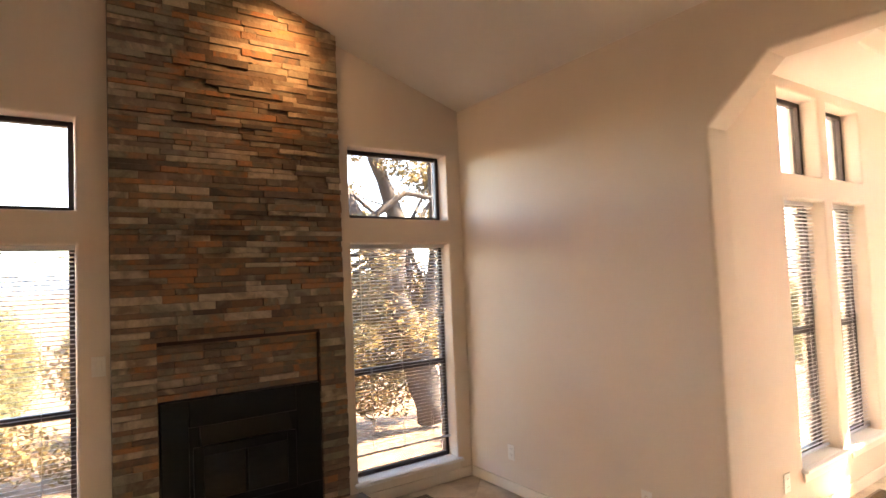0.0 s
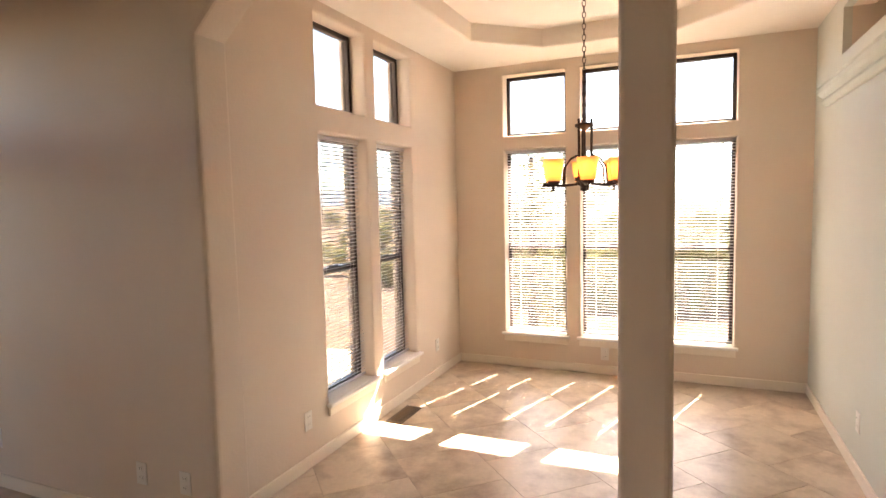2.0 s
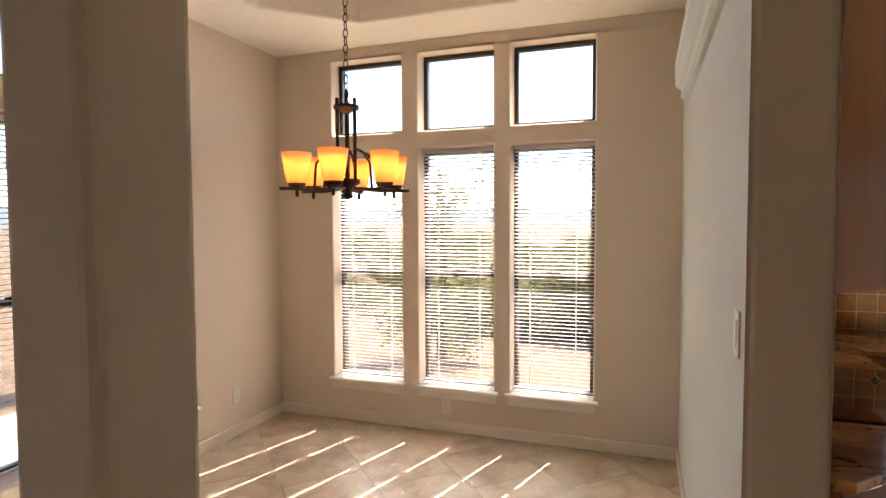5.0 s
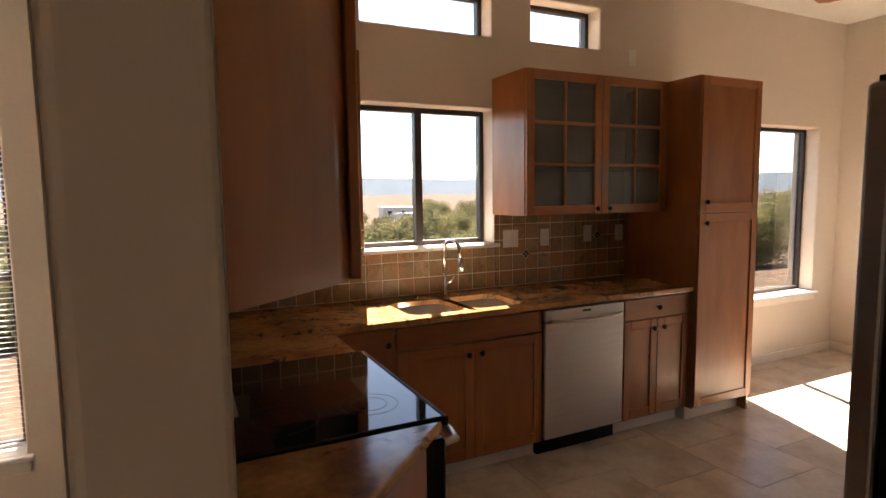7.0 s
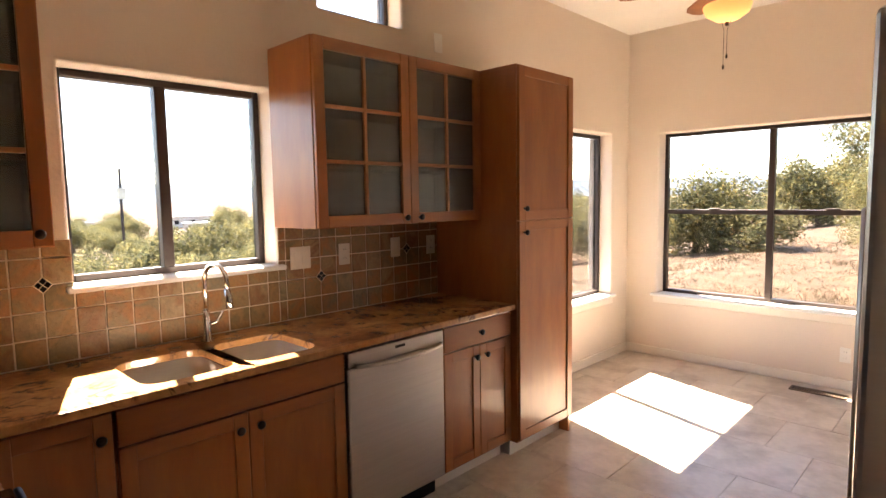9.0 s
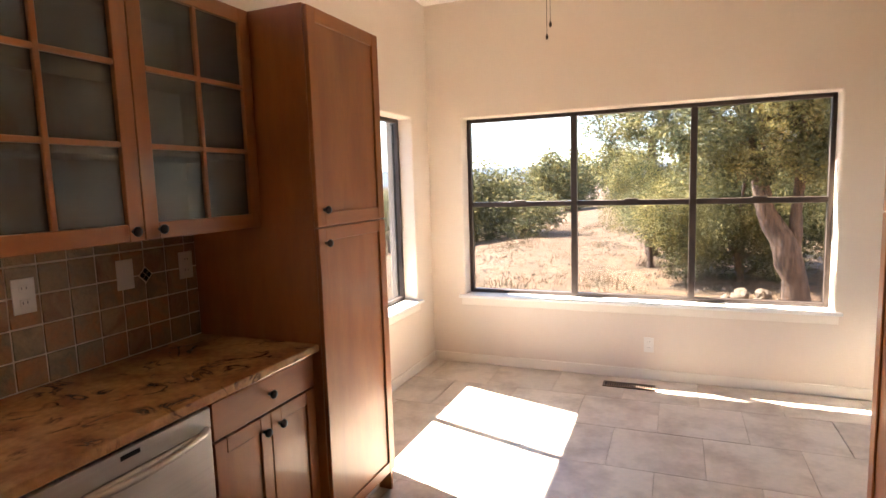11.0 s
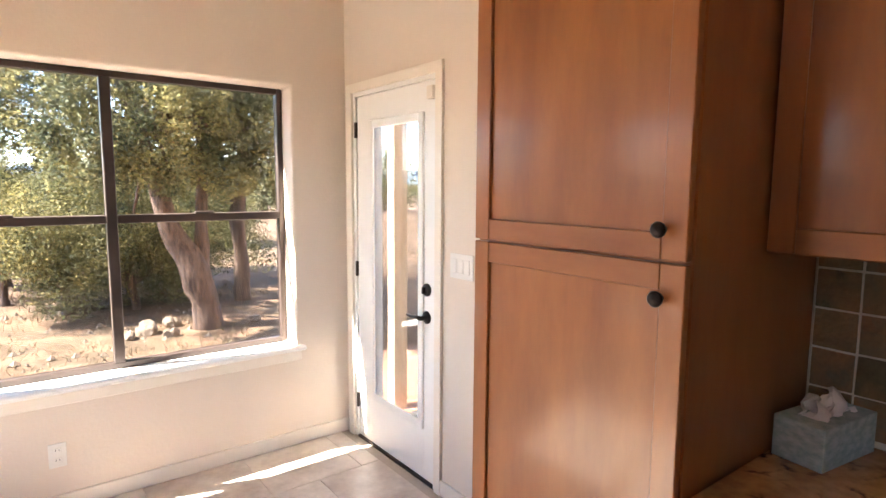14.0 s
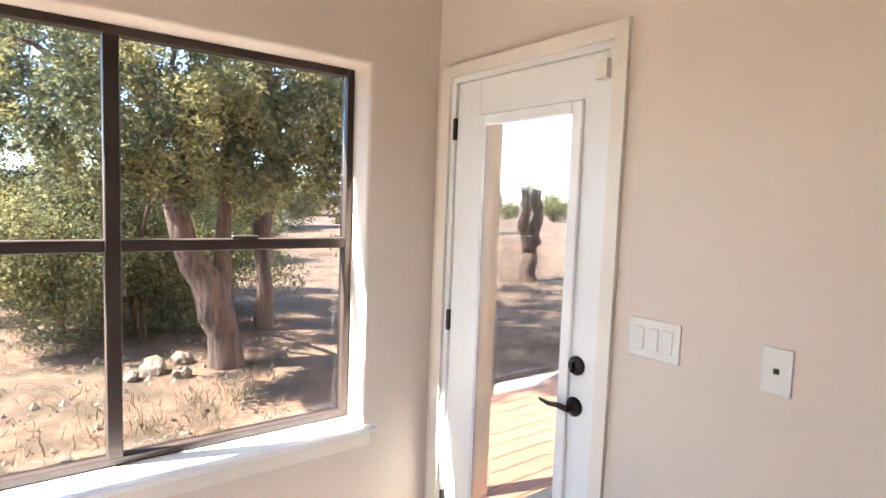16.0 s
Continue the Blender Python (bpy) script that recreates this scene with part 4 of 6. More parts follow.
def red_scrub():
    b = blobs_in(51, 20, 0, 0, 0.6, 1.6, 0.7, 0.5, 0.2, 0.4)
    t = tree("scrub_bush", 4.6, -15.5, 0.0, [(((0, 0, -0.1), (0, 0, 0.6)), 0.04, 0.02)], b, 3500, 0.05, M["bark"], M["redbush"], "reddish brown leafless scrub bush", 41)
    copy_thing(t, pose(6.6, -17.0, 0.0, 0, 0, 60))


red_scrub()


def rocks():
    rnd = random.Random(5)
    first = None
    for x, y, s in ((6.25, -6.9, 0.07), (6.42, -7.1, 0.10), (6.6, -7.0, 0.06), (6.15, -7.3, 0.09), (5.4, -7.0, 0.07)):
        if first is None:
            bm = bmesh.new()
            bmesh.ops.create_icosphere(bm, subdivisions=3, radius=1.0)
            for v in bm.verts:
                v.co *= 1 + 0.35 * noise.noise(v.co * 1.7) + 0.1 * noise.noise(v.co * 5)
                v.co.z *= 0.75
            first = tagged(part("field_rock", bm, M["rock"]), "pale rough field rock beside the juniper trunk", "rock", "rocks round the juniper")
            ob = first
        else:
            ob = first.copy()
            scene.collection.objects.link(ob)
        ob.location = (x, y, ground_z(x, y) + s * 0.3)
        ob.scale = (s, s * rnd.uniform(0.8, 1.2), s)
        ob.rotation_euler = (rnd.uniform(0, 1), rnd.uniform(0, 1), rnd.uniform(0, 6))


rocks()


def grass():
    """Thin dry blades and small stones over the near ground, each as one mesh."""
    rnd = random.Random(61)
    verts, faces = [], []
    for _ in range(9000):
        x, y = rnd.uniform(-5, 13), -4.9 - 14 * rnd.random() ** 1.5
        if 1.5 < x < 5.7 and y > -8.2:
            continue
        for _ in range(rnd.randint(5, 10)):
            bx_, by_ = x + rnd.gauss(0, 0.07), y + rnd.gauss(0, 0.07)
            z = ground_z(bx_, by_) - 0.01
            a, h = rnd.uniform(0, 6.28), rnd.uniform(0.015, 0.07) * (2.2 if noise.noise(Vector((x * 0.6, y * 0.6, 4.0))) > 0.25 else 1)
            k = len(verts)
            verts += [(bx_ - 0.004 * math.cos(a), by_ - 0.004 * math.sin(a), z), (bx_ + 0.004 * math.cos(a), by_ + 0.004 * math.sin(a), z), (bx_ + rnd.gauss(0, 0.05), by_ + rnd.gauss(0, 0.05), z + h)]
            faces.append((k, k + 1, k + 2))
    me = bpy.data.meshes.new("dry_grass")
    me.from_pydata(verts, [], faces)
    me.materials.append(M["straw"])
    tagged(new("dry_grass", me), "sparse dry straw-coloured grass tufts on the ground", "grass", kind="stuff")
    bm = bmesh.new()
    for _ in range(5000):
        x, y = rnd.uniform(-5, 13), -4.9 - 12 * rnd.random() ** 1.4
        if 1.5 < x < 5.7 and y > -8.2:
            continue
        r = rnd.choice((0.008, 0.01, 0.012, 0.015, 0.02, 0.035))
        z = ground_z(x, y)
        top = bm.verts.new((x, y, z + r))
        ring = [bm.verts.new((x + r * rnd.uniform(0.8, 1.5) * math.cos(q), y + r * rnd.uniform(0.8, 1.5) * math.sin(q), z - 0.005)) for q in (0, 1.26, 2.5, 3.8, 5.0)]
        for i in range(5):
            bm.faces.new((ring[i], ring[(i + 1) % 5], top))
    tagged(part("ground_stones", bm, M["rock"]), "small pale stones scattered over the ground", "stones", kind="stuff")


grass()


def far_house(x, y, w, d, h, rot):
    z = ground_z(x, y)
    t = thing("far_house", x, y, z, "low pale far house with a flat roof among bushes", "house", "far houses")
    box("wall", -w / 2, -d / 2, -3, w / 2, d / 2, h, M["roofing"], t)
    box("roof", -w / 2 - 0.3, -d / 2 - 0.3, h, w / 2 + 0.3, d / 2 + 0.3, h + 0.3, M["white"], t)
    for k in range(3):
        wi = thing("window", 0, 0, 0, "small dark far window", "")
        wi.parent = t
        del wi["label"]
        y0 = -d / 2 + d * (k + 0.5) / 3
        box("pane", -w / 2 - 0.03, y0 - 0.6, 1.0, -w / 2 + 0.02, y0 + 0.6, 2.2, M["black"], wi)
    t.rotation_euler = (0, 0, radians(rot))


far_house(150, -62, 8, 12, 2.8, 20)
far_house(190, -72, 9, 14, 3.2, -10)
far_house(215, -45, 9, 13, 3.0, 10)


def utility_pole():
    x, y = 70, -17.5
    z = ground_z(x, y)
    t = thing("utility_pole", x, y, z, "thin wooden utility pole with a transformer box", "pole")
    lathe("pole", [(0.16, -1), (0.13, 10.5)], (0, 0, 0), M["oakbark"], t, 8)
    box("transformer", -0.35, -0.35, 7.4, 0.35, 0.35, 8.5, M["steel"], t)


utility_pole()


def deck():
    t = tagged(thing("deck", 3.4, -5.5, -0.2, "red-brown wooden board deck outside the garden door", "deck"), kind="structure")
    me = None
    y = -8.0
    k = 0
    while y < -1.5:
        if me is None:
            bm = bmesh.new()
            bm_box(bm, -1.75, 0, -0.015, 1.75, 0.138, 0.015, 0.004)
            ob = part("board", bm, M["deck"], t)
            me = ob.data
        else:
            ob = new("board", me)
            ob.parent = t
        ob.location = (0.42, y + 5.5, 0.1)
        y += 0.144
        k += 1
    box("joist", -1.3, -2.5, -0.3, 2.1, 4.0, 0.083, M["deck"], t)


deck()
box("porch_post", 5.19, -4.46, -0.4, 5.30, -4.375, 3.2, M["stucco"])
tagged(bpy.data.objects["porch_post"], "tan stucco porch post beside the deck", "post")


def garden_shed():
    x, y = SHED
    t = thing("garden_shed", x, y, 0.0, "small pale tan stucco outbuilding beyond the junipers", "outbuilding")
    box("wall", -1.2, -1.2, -2.5, 0.9, 1.2, 0.55, M["stucco"], t)
    box("roof", -1.3, -1.3, 0.55, 1.0, 1.3, 0.68, M["roofing"], t)


SHED = (22.2, -45.0)
garden_shed()
# added reflector wall out of view, warms the living room's west light
tagged(box("courtyard_wall", -9.3, -6.0, -1.5, -9.0, 13.0, 5.2, M["adobe"]), "tall added tan wall, unseen, bouncing warm sunlight indoors", "wall", kind="structure")


# ---- fireplace ----
def fireplace():
    f = thing("fireplace", 3.9, 6.80, 0.0, "tall ledger stone fireplace with black metal firebox insert", "fireplace")
    x0, x1, top = 3.155, 4.60, 4.0
    y = YL - 0.075
    # backing with the recess and the firebox hole
    bk = slab("backing", "y", y - 0.025, YL - 0.001, x0 + 0.004, x1 - 0.004, 0.0, top, [(3.39, -0.1, 4.41, 1.31)], M["gap"], "", "", 0)
    for key in ("label", "category", "kind"):
        if key in bk:
            del bk[key]
    bk.parent = f
    bk.matrix_parent_inverse = Matrix.Translation(-f.location)
    rnd = random.Random(9)
    shapes = {}
    rows, z = [], 0.0
    while z < top:
        h = rnd.choice((0.030, 0.037, 0.037, 0.047))
        rows.append((z, h))
        z += h + 0.0015
    pieces = []
    for z, h in rows:
        spans = [(x0, x1, y - 0.025)]
        if z < 1.30:
            spans = [(x0, 3.39, y - 0.025), (4.41, x1, y - 0.025)]
            if z > 0.965:
                spans.append((3.392, 4.408, y + 0.03))
        for a, b, yy in spans:
            x = a
            while x < b - 0.001:
                w = rnd.choice((0.10, 0.15, 0.20, 0.27, 0.34, 0.42))
                if b - (x + w) < 0.05:
                    w = b - x
                pieces.append((x, w - 0.0015, z, h, yy - rnd.choice((0.006, 0.009, 0.012, 0.016, 0.022))))
                x += w
    rnd.shuffle(pieces)
    near = [p for p in pieces if p[2] < 2.9][:300]
    ids = {id(p) for p in near}
    rest = bmesh.new()
    for p in pieces:
        x, w, z, h, yf = p
        if id(p) in ids:
            key = (round(w, 2), h)
            if key not in shapes:
                bm = bmesh.new()
                bm_box(bm, 0, 0, 0, w, 0.035, h, 0.0025)
                for v in bm.verts:
                    if v.co.y < 0.02:
                        v.co.y += 0.003 * noise.noise(v.co * 40 + Vector((w * 90, 0, 0)))
                ob = part("stone", bm, M["stone"], f)
                shapes[key] = ob.data
            else:
                ob = new("stone", shapes[key])
                ob.parent = f
            ob.location = Vector((x, yf, z)) - f.location
        else:
            bm_box(rest, x, yf, z, x + w, yf + 0.035, z + h, 0.0)
    ob = part("stone_facing", rest, M["stone"], f)
    ob.matrix_parent_inverse = Matrix.Translation(-f.location)
    tagged(ob, kind="stuff")
    # recess cheeks, firebox insert
    def b(n, *a, m=M["black"], bev=0.004, par=None):
        o = box(n, *a, m, par or f, bev=bev)
        o.matrix_parent_inverse = Matrix.Translation(-f.location)
        return o
    b("recess_lining", 3.392, y + 0.065, 0.14, 4.408, y + 0.0735, 1.308, m=M["gap"], bev=0)
    b("surround", 3.405, y - 0.02, 0.30, 3.56, y + 0.06, 0.965)
    b("surround", 4.235, y - 0.02, 0.30, 4.405, y + 0.06, 0.965)
    b("surround", 3.56, y - 0.02, 0.80, 4.235, y + 0.06, 0.965)
    b("surround", 3.405, y - 0.02, 0.15, 4.405, y + 0.06, 0.30)
    bm = bmesh.new()
    bm_prism(bm, [(y - 0.09, 0.70), (y - 0.02, 0.80), (y - 0.02, 0.68)], 3.62, 4.18, "x")
    o = part("hood", bm, M["black"], f)
    o.matrix_parent_inverse = Matrix.Translation(-f.location)
    b("door_frame", 3.58, y - 0.045, 0.30, 3.64, y - 0.02, 0.68)
    b("door_frame", 4.16, y - 0.045, 0.30, 4.22, y - 0.02, 0.68)
    b("door_frame", 3.64, y - 0.045, 0.62, 4.16, y - 0.02, 0.68)
    b("door_frame", 3.64, y - 0.045, 0.30, 4.16, y - 0.02, 0.35)
    b("door_mullion", 3.885, y - 0.045, 0.35, 3.905, y - 0.02, 0.62)
    b("door_glass", 3.64, y - 0.034, 0.35, 3.885, y - 0.028, 0.62, m=M["blackglass"], bev=0)
    b("door_glass", 3.905, y - 0.034, 0.35, 4.16, y - 0.028, 0.62, m=M["blackglass"], bev=0)
    b("firebox", 3.56, y - 0.019, 0.30, 4.235, y + 0.055, 0.80, m=M["black"], bev=0)


fireplace()


def hearth():
    t = thing("hearth", 3.9, 6.5, 0.0, "low raised brown slate hearth before the fireplace", "hearth")
    o = box("hearth_base", 3.10, 6.32, 0.0, 4.68, 6.69, 0.115, M["hearth"], t)
    o.matrix_parent_inverse = Matrix.Translation(-t.location)
    x = 3.08
    for w in (0.41, 0.40, 0.41, 0.395):
        o = box("hearth_slab", x, 6.30, 0.118, x + w - 0.003, 6.69, 0.15, M["hearth"], t, bev=0.005)
        o.matrix_parent_inverse = Matrix.Translation(-t.location)
        x += w


hearth()


def can_light():
    x, y = 4.25, 6.3
    z = 3.06 + 0.33 * (5.755 - x)
    t = thing("recessed_light", x, y, z - 0.02, "white-rimmed recessed ceiling light over the fireplace, lit", "ceiling light")
    lathe("rim", [(0.055, 0.0), (0.055, -0.012), (0.08, -0.012), (0.08, 0.0)], (0, 0, 0), M["white"], t, 24, cap=False)
    lathe("lens", [(0.0, -0.004), (0.054, -0.004)], (0, 0, 0), M["bulb"], t, 24, cap=False)
    lamp = new("fireplace_spot", bpy.data.lights.new("fireplace_spot", "SPOT"))
    lamp.data.energy, lamp.data.color, lamp.data.spot_size, lamp.data.spot_blend, lamp.data.shadow_soft_size = 1.3, (1.0, 0.52, 0.22), radians(90), 1.0, 0.05
    lamp.matrix_world = look((x, y, z - 0.06), (x - 0.1, 6.74, 3.2))


can_light()


# ---- plates, vents ----
def plate(axis, at, n, u, z, w=0.072, h=0.116, kind="outlet"):
    """On the wall plane 'at' across an axis; n: the way the wall faces (+1 or -1)."""
    lab = {"outlet": "white plastic double socket outlet on the wall", "switch": "white plastic rocker switch plate on the wall", "blank": "white plastic blank wall plate", "jack": "white plastic telephone jack plate on the wall"}[kind]
    name = {"outlet": "wall_outlet", "switch": "light_switch", "blank": "wall_plate", "jack": "phone_jack"}[kind]
    t = thing(name, at if axis == "x" else u, u if axis == "x" else at, z, lab, {"outlet": "outlet", "switch": "switch"}.get(kind, "plate"))
    def bx(nm, du0, du1, z0, z1, d0, d1, m, bev=0.0015):
        a, b = sorted((n * d0, n * d1))
        if axis == "x":
            return box(nm, a, du0, z0, b, du1, z1, m, t, bev=bev)
        return box(nm, du0, a, z0, du1, b, z1, m, t, bev=bev)
    bx("cover_plate", -w / 2, w / 2, -h / 2, h / 2, 0.0005, 0.006, M["plastic"])
    if kind == "outlet":
        for dz in (-0.024, 0.024):
            bx("socket", -0.016, 0.016, dz - 0.013, dz + 0.013, 0.006, 0.0085, M["plastic"])
            for du in (-0.007, 0.007):
                bx("slot", du - 0.0012, du + 0.0012, dz - 0.002, dz + 0.007, 0.0083, 0.0088, M["slot"], 0)
    elif kind == "switch":
        k = max(1, round(w / 0.05) - (0 if w > 0.1 else 0)) if w > 0.1 else 1
        for i in range(k):
            c = (i - (k - 1) / 2) * 0.046
            bx("rocker", c - 0.016, c + 0.016, -0.033, 0.033, 0.006, 0.0095, M["plastic"])
    elif kind == "jack":
        bx("socket", -0.007, 0.007, -0.007, 0.007, 0.0055, 0.0068, M["slot"], 0)
    return t


plate("x", XL0, -1, 6.29, 0.30)
plate("x", XL0, -1, 5.09, 0.29)
plate("x", XL0, -1, 4.79, 0.29)
plate("y", YN, -1, 6.60, 0.30)
plate("y", YN, -1, 8.55, 0.30)
plate("x", XE, -1, 3.265, 0.19)
plate("y", 1.67, 1, 7.62, 0.32)
plate("y", 1.67, 1, 6.76, 1.28, kind="switch")
plate("y", YL, -1, 3.10, 1.22, kind="switch")
plate("x", XE, -1, -1.54, 2.50, kind="blank")
plate("y", YS, 1, 7.325, 0.275)
plate("x", XW, 1, -3.013, 1.175, w=0.165, kind="switch")
plate("x", XW, 1, -2.676, 1.17, kind="jack")


def vent(x, y, w, d, label="brown metal floor vent grille set in the tiles"):
    t = thing("floor_vent", x, y, 0.0, label, "vent")
    box("frame", -w / 2, -d / 2, 0.0005, w / 2, d / 2, 0.003, M["gap"], t)
    for a in ((-w / 2, -d / 2, w / 2, -d / 2 + 0.014), (-w / 2, d / 2 - 0.014, w / 2, d / 2), (-w / 2, -d / 2 + 0.014, -w / 2 + 0.014, d / 2 - 0.014), (w / 2 - 0.014, -d / 2 + 0.014, w / 2, d / 2 - 0.014)):
        box("rim", a[0], a[1], 0.003, a[2], a[3], 0.008, M["hearth"], t)
    n = int((w - 0.03) / 0.016)
    me = None
    for i in range(n):
        x0 = -w / 2 + 0.018 + i * (w - 0.036) / n
        if me is None:
            o = box("slat", 0, -d / 2 + 0.014, 0.003, 0.006, d / 2 - 0.014, 0.0075, M["hearth"], t)
            me = o.data
        else:
            o = new("slat", me)
            o.parent = t
        o.location = (x0, 0, 0)


vent(7.585, 4.553, 0.345, 0.13)
vent(7.455, -3.93, 0.375, 0.11)
vent(5.04, 6.615, 0.36, 0.125)


# ---- chandelier ----
def chandelier():
    x, y = 7.49, 3.17
    t = thing("chandelier", x, y, 1.66, "dark iron chandelier with six lit amber shades on a chain", "chandelier")
    back = -1.66
    lathe("canopy", [(0.0, ZT + back), (0.06, ZT + back - 0.001), (0.065, ZT + back - 0.012), (0.03, ZT + back - 0.03), (0.0, ZT + back - 0.032)], (0, 0, 0), M["iron"], t, 24)
    z, k, me = ZT - 0.035, 0, None
    while z > 2.13:
        if me is None:
            bm = bmesh.new()
            pts = [(0.011 * math.cos(a), 0, 0.021 * math.sin(a)) for a in [i * math.pi / 5 for i in range(11)]]
            bm_tube(bm, pts, 0.0026, 6)
            o = part("chain_link", bm, M["iron"], t)
            me = o.data
        else:
            o = new("chain_link", me)
            o.parent = t
        o.location = (0, 0, z + back - 0.02)
        o.rotation_euler = (0, 0, math.pi / 2 * (k % 2))
        z -= 0.034
        k += 1
    lathe("hub", [(0, 2.10 + back), (0.02, 2.095 + back), (0.058, 2.085 + back), (0.058, 2.07 + back), (0.02, 2.055 + back), (0, 2.04 + back)], (0, 0, 0), M["iron"], t)
    lathe("stem", [(0.008, 1.72 + back), (0.008, 2.16 + back)], (0, 0, 0), M["iron"], t, 10)
    for i in range(3):
        a = i * 2.0944 + 0.4
        lathe("rod", [(0.0085, 1.74 + back), (0.0085, 2.115 + back), (0.0, 2.118 + back)], (0.045 * math.cos(a), 0.045 * math.sin(a), 0), M["iron"], t, 10)
    lathe("collar", [(0, 1.76 + back), (0.06, 1.755 + back), (0.06, 1.735 + back), (0.03, 1.72 + back), (0.022, 1.69 + back), (0.028, 1.675 + back), (0.0, 1.66 + back)], (0, 0, 0), M["iron"], t)
    for i in range(6):
        a = i * math.pi / 3 + 0.25
        c, s = math.cos(a), math.sin(a)
        arm = tube("arm", [(0.05 * c, 0.05 * s, 1.712 + back), (0.15 * c, 0.15 * s, 1.705 + back), (0.25 * c, 0.25 * s, 1.708 + back), (0.30 * c, 0.30 * s, 1.708 + back)], 0.0075, M["iron"], t)
        tube("brace", [(0.055 * c, 0.055 * s, 1.89 + back), (0.10 * c, 0.10 * s, 1.87 + back), (0.14 * c, 0.14 * s, 1.82 + back), (0.15 * c, 0.15 * s, 1.71 + back)], 0.006, M["iron"], t)
        p = (0.225 * c, 0.225 * s, -0.03)
        lathe("cup", [(0, 1.70 + back), (0.008, 1.705 + back), (0.008, 1.735 + back), (0.035, 1.745 + back), (0.04, 1.762 + back), (0, 1.764 + back)], p, M["iron"], t, 16)
        lathe("shade", [(0.042, 1.764 + back), (0.050, 1.80 + back), (0.058, 1.85 + back), (0.065, 1.895 + back), (0.062, 1.895 + back), (0.057, 1.85 + back), (0.047, 1.80 + back), (0.038, 1.768 + back)], p, M["shade"], t, 24, label="lit amber glass shade", cap=False)
        lathe("bulb", [(0.0, 1.80 + back), (0.016, 1.81 + back), (0.026, 1.845 + back), (0.018, 1.87 + back), (0, 1.882 + back)], p, M["bulb"], t, 10)


chandelier()


# ---- ceiling fan ----
def ceiling_fan():
    x, y = 7.76, -2.62
    t = thing("ceiling_fan", x, y, 2.27, "bronze ceiling fan with lit amber bowl and pull chains", "fan")
    b = -2.27
    lathe("canopy", [(0, ZK + b), (0.075, ZK + b - 0.001), (0.065, ZK + b - 0.05), (0.02, ZK + b - 0.06), (0, ZK + b - 0.06)], (0, 0, 0), M["iron"], t)
    lathe("downrod", [(0.012, 2.86 + b), (0.012, 2.99 + b)], (0, 0, 0), M["iron"], t, 10)
    lathe("motor", [(0, 2.87 + b), (0.07, 2.865 + b), (0.13, 2.83 + b), (0.13, 2.77 + b), (0.08, 2.73 + b), (0.05, 2.68 + b), (0.05, 2.65 + b), (0, 2.65 + b)], (0, 0, 0), M["iron"], t, 28)
    lathe("light_bowl", [(0.13, 2.65 + b), (0.135, 2.64 + b), (0.12, 2.60 + b), (0.07, 2.565 + b), (0.0, 2.55 + b)], (0, 0, 0), M["shade"], t, 28, label="lit amber glass bowl", cap=False)
    lathe("bulb", [(0.0, 2.64 + b), (0.02, 2.63 + b), (0.022, 2.60 + b), (0.0, 2.585 + b)], (0, 0, 0), M["bulb"], t, 10)
    lathe("finial", [(0, 2.552 + b), (0.012, 2.548 + b), (0.01, 2.53 + b), (0, 2.525 + b)], (0, 0, 0), M["iron"], t, 10)
    for i in range(5):
        a = i * 1.2566 + 0.35
        bm = bmesh.new()
        bm_prism(bm, [(0.20, -0.045), (0.56, -0.065), (0.62, -0.05), (0.64, 0), (0.62, 0.05), (0.56, 0.065), (0.20, 0.045)], -0.004, 0.004, "z")
        o = part("blade", bm, M["wood"], t)
        o.rotation_euler = (radians(12), 0, a)
        o.location = (0, 0, 2.79 + b)
        o2 = box("blade_arm", 0.11, -0.018, -0.004, 0.26, 0.018, 0.004, M["iron"], t, bev=0.002)
        o2.rotation_euler = (radians(12), 0, a)
        o2.location = (0, 0, 2.782 + b)
    for dx, zb in ((0.03, 2.27), (-0.03, 2.33)):
        tube("pull_chain", [(dx, 0, 2.66 + b), (dx * 1.4, 0, 2.6 + b), (dx * 0.3, 0.02, 2.5 + b), (dx * 0.3, 0.02, zb + 0.03 + b)], 0.0015, M["iron"], t, 5)
        lathe("pull_bob", [(0, zb + b), (0.006, zb + 0.006 + b), (0.007, zb + 0.018 + b), (0.002, zb + 0.032 + b), (0, zb + 0.033 + b)], (dx * 0.3, 0.02, 0), M["iron"], t, 8)


ceiling_fan()


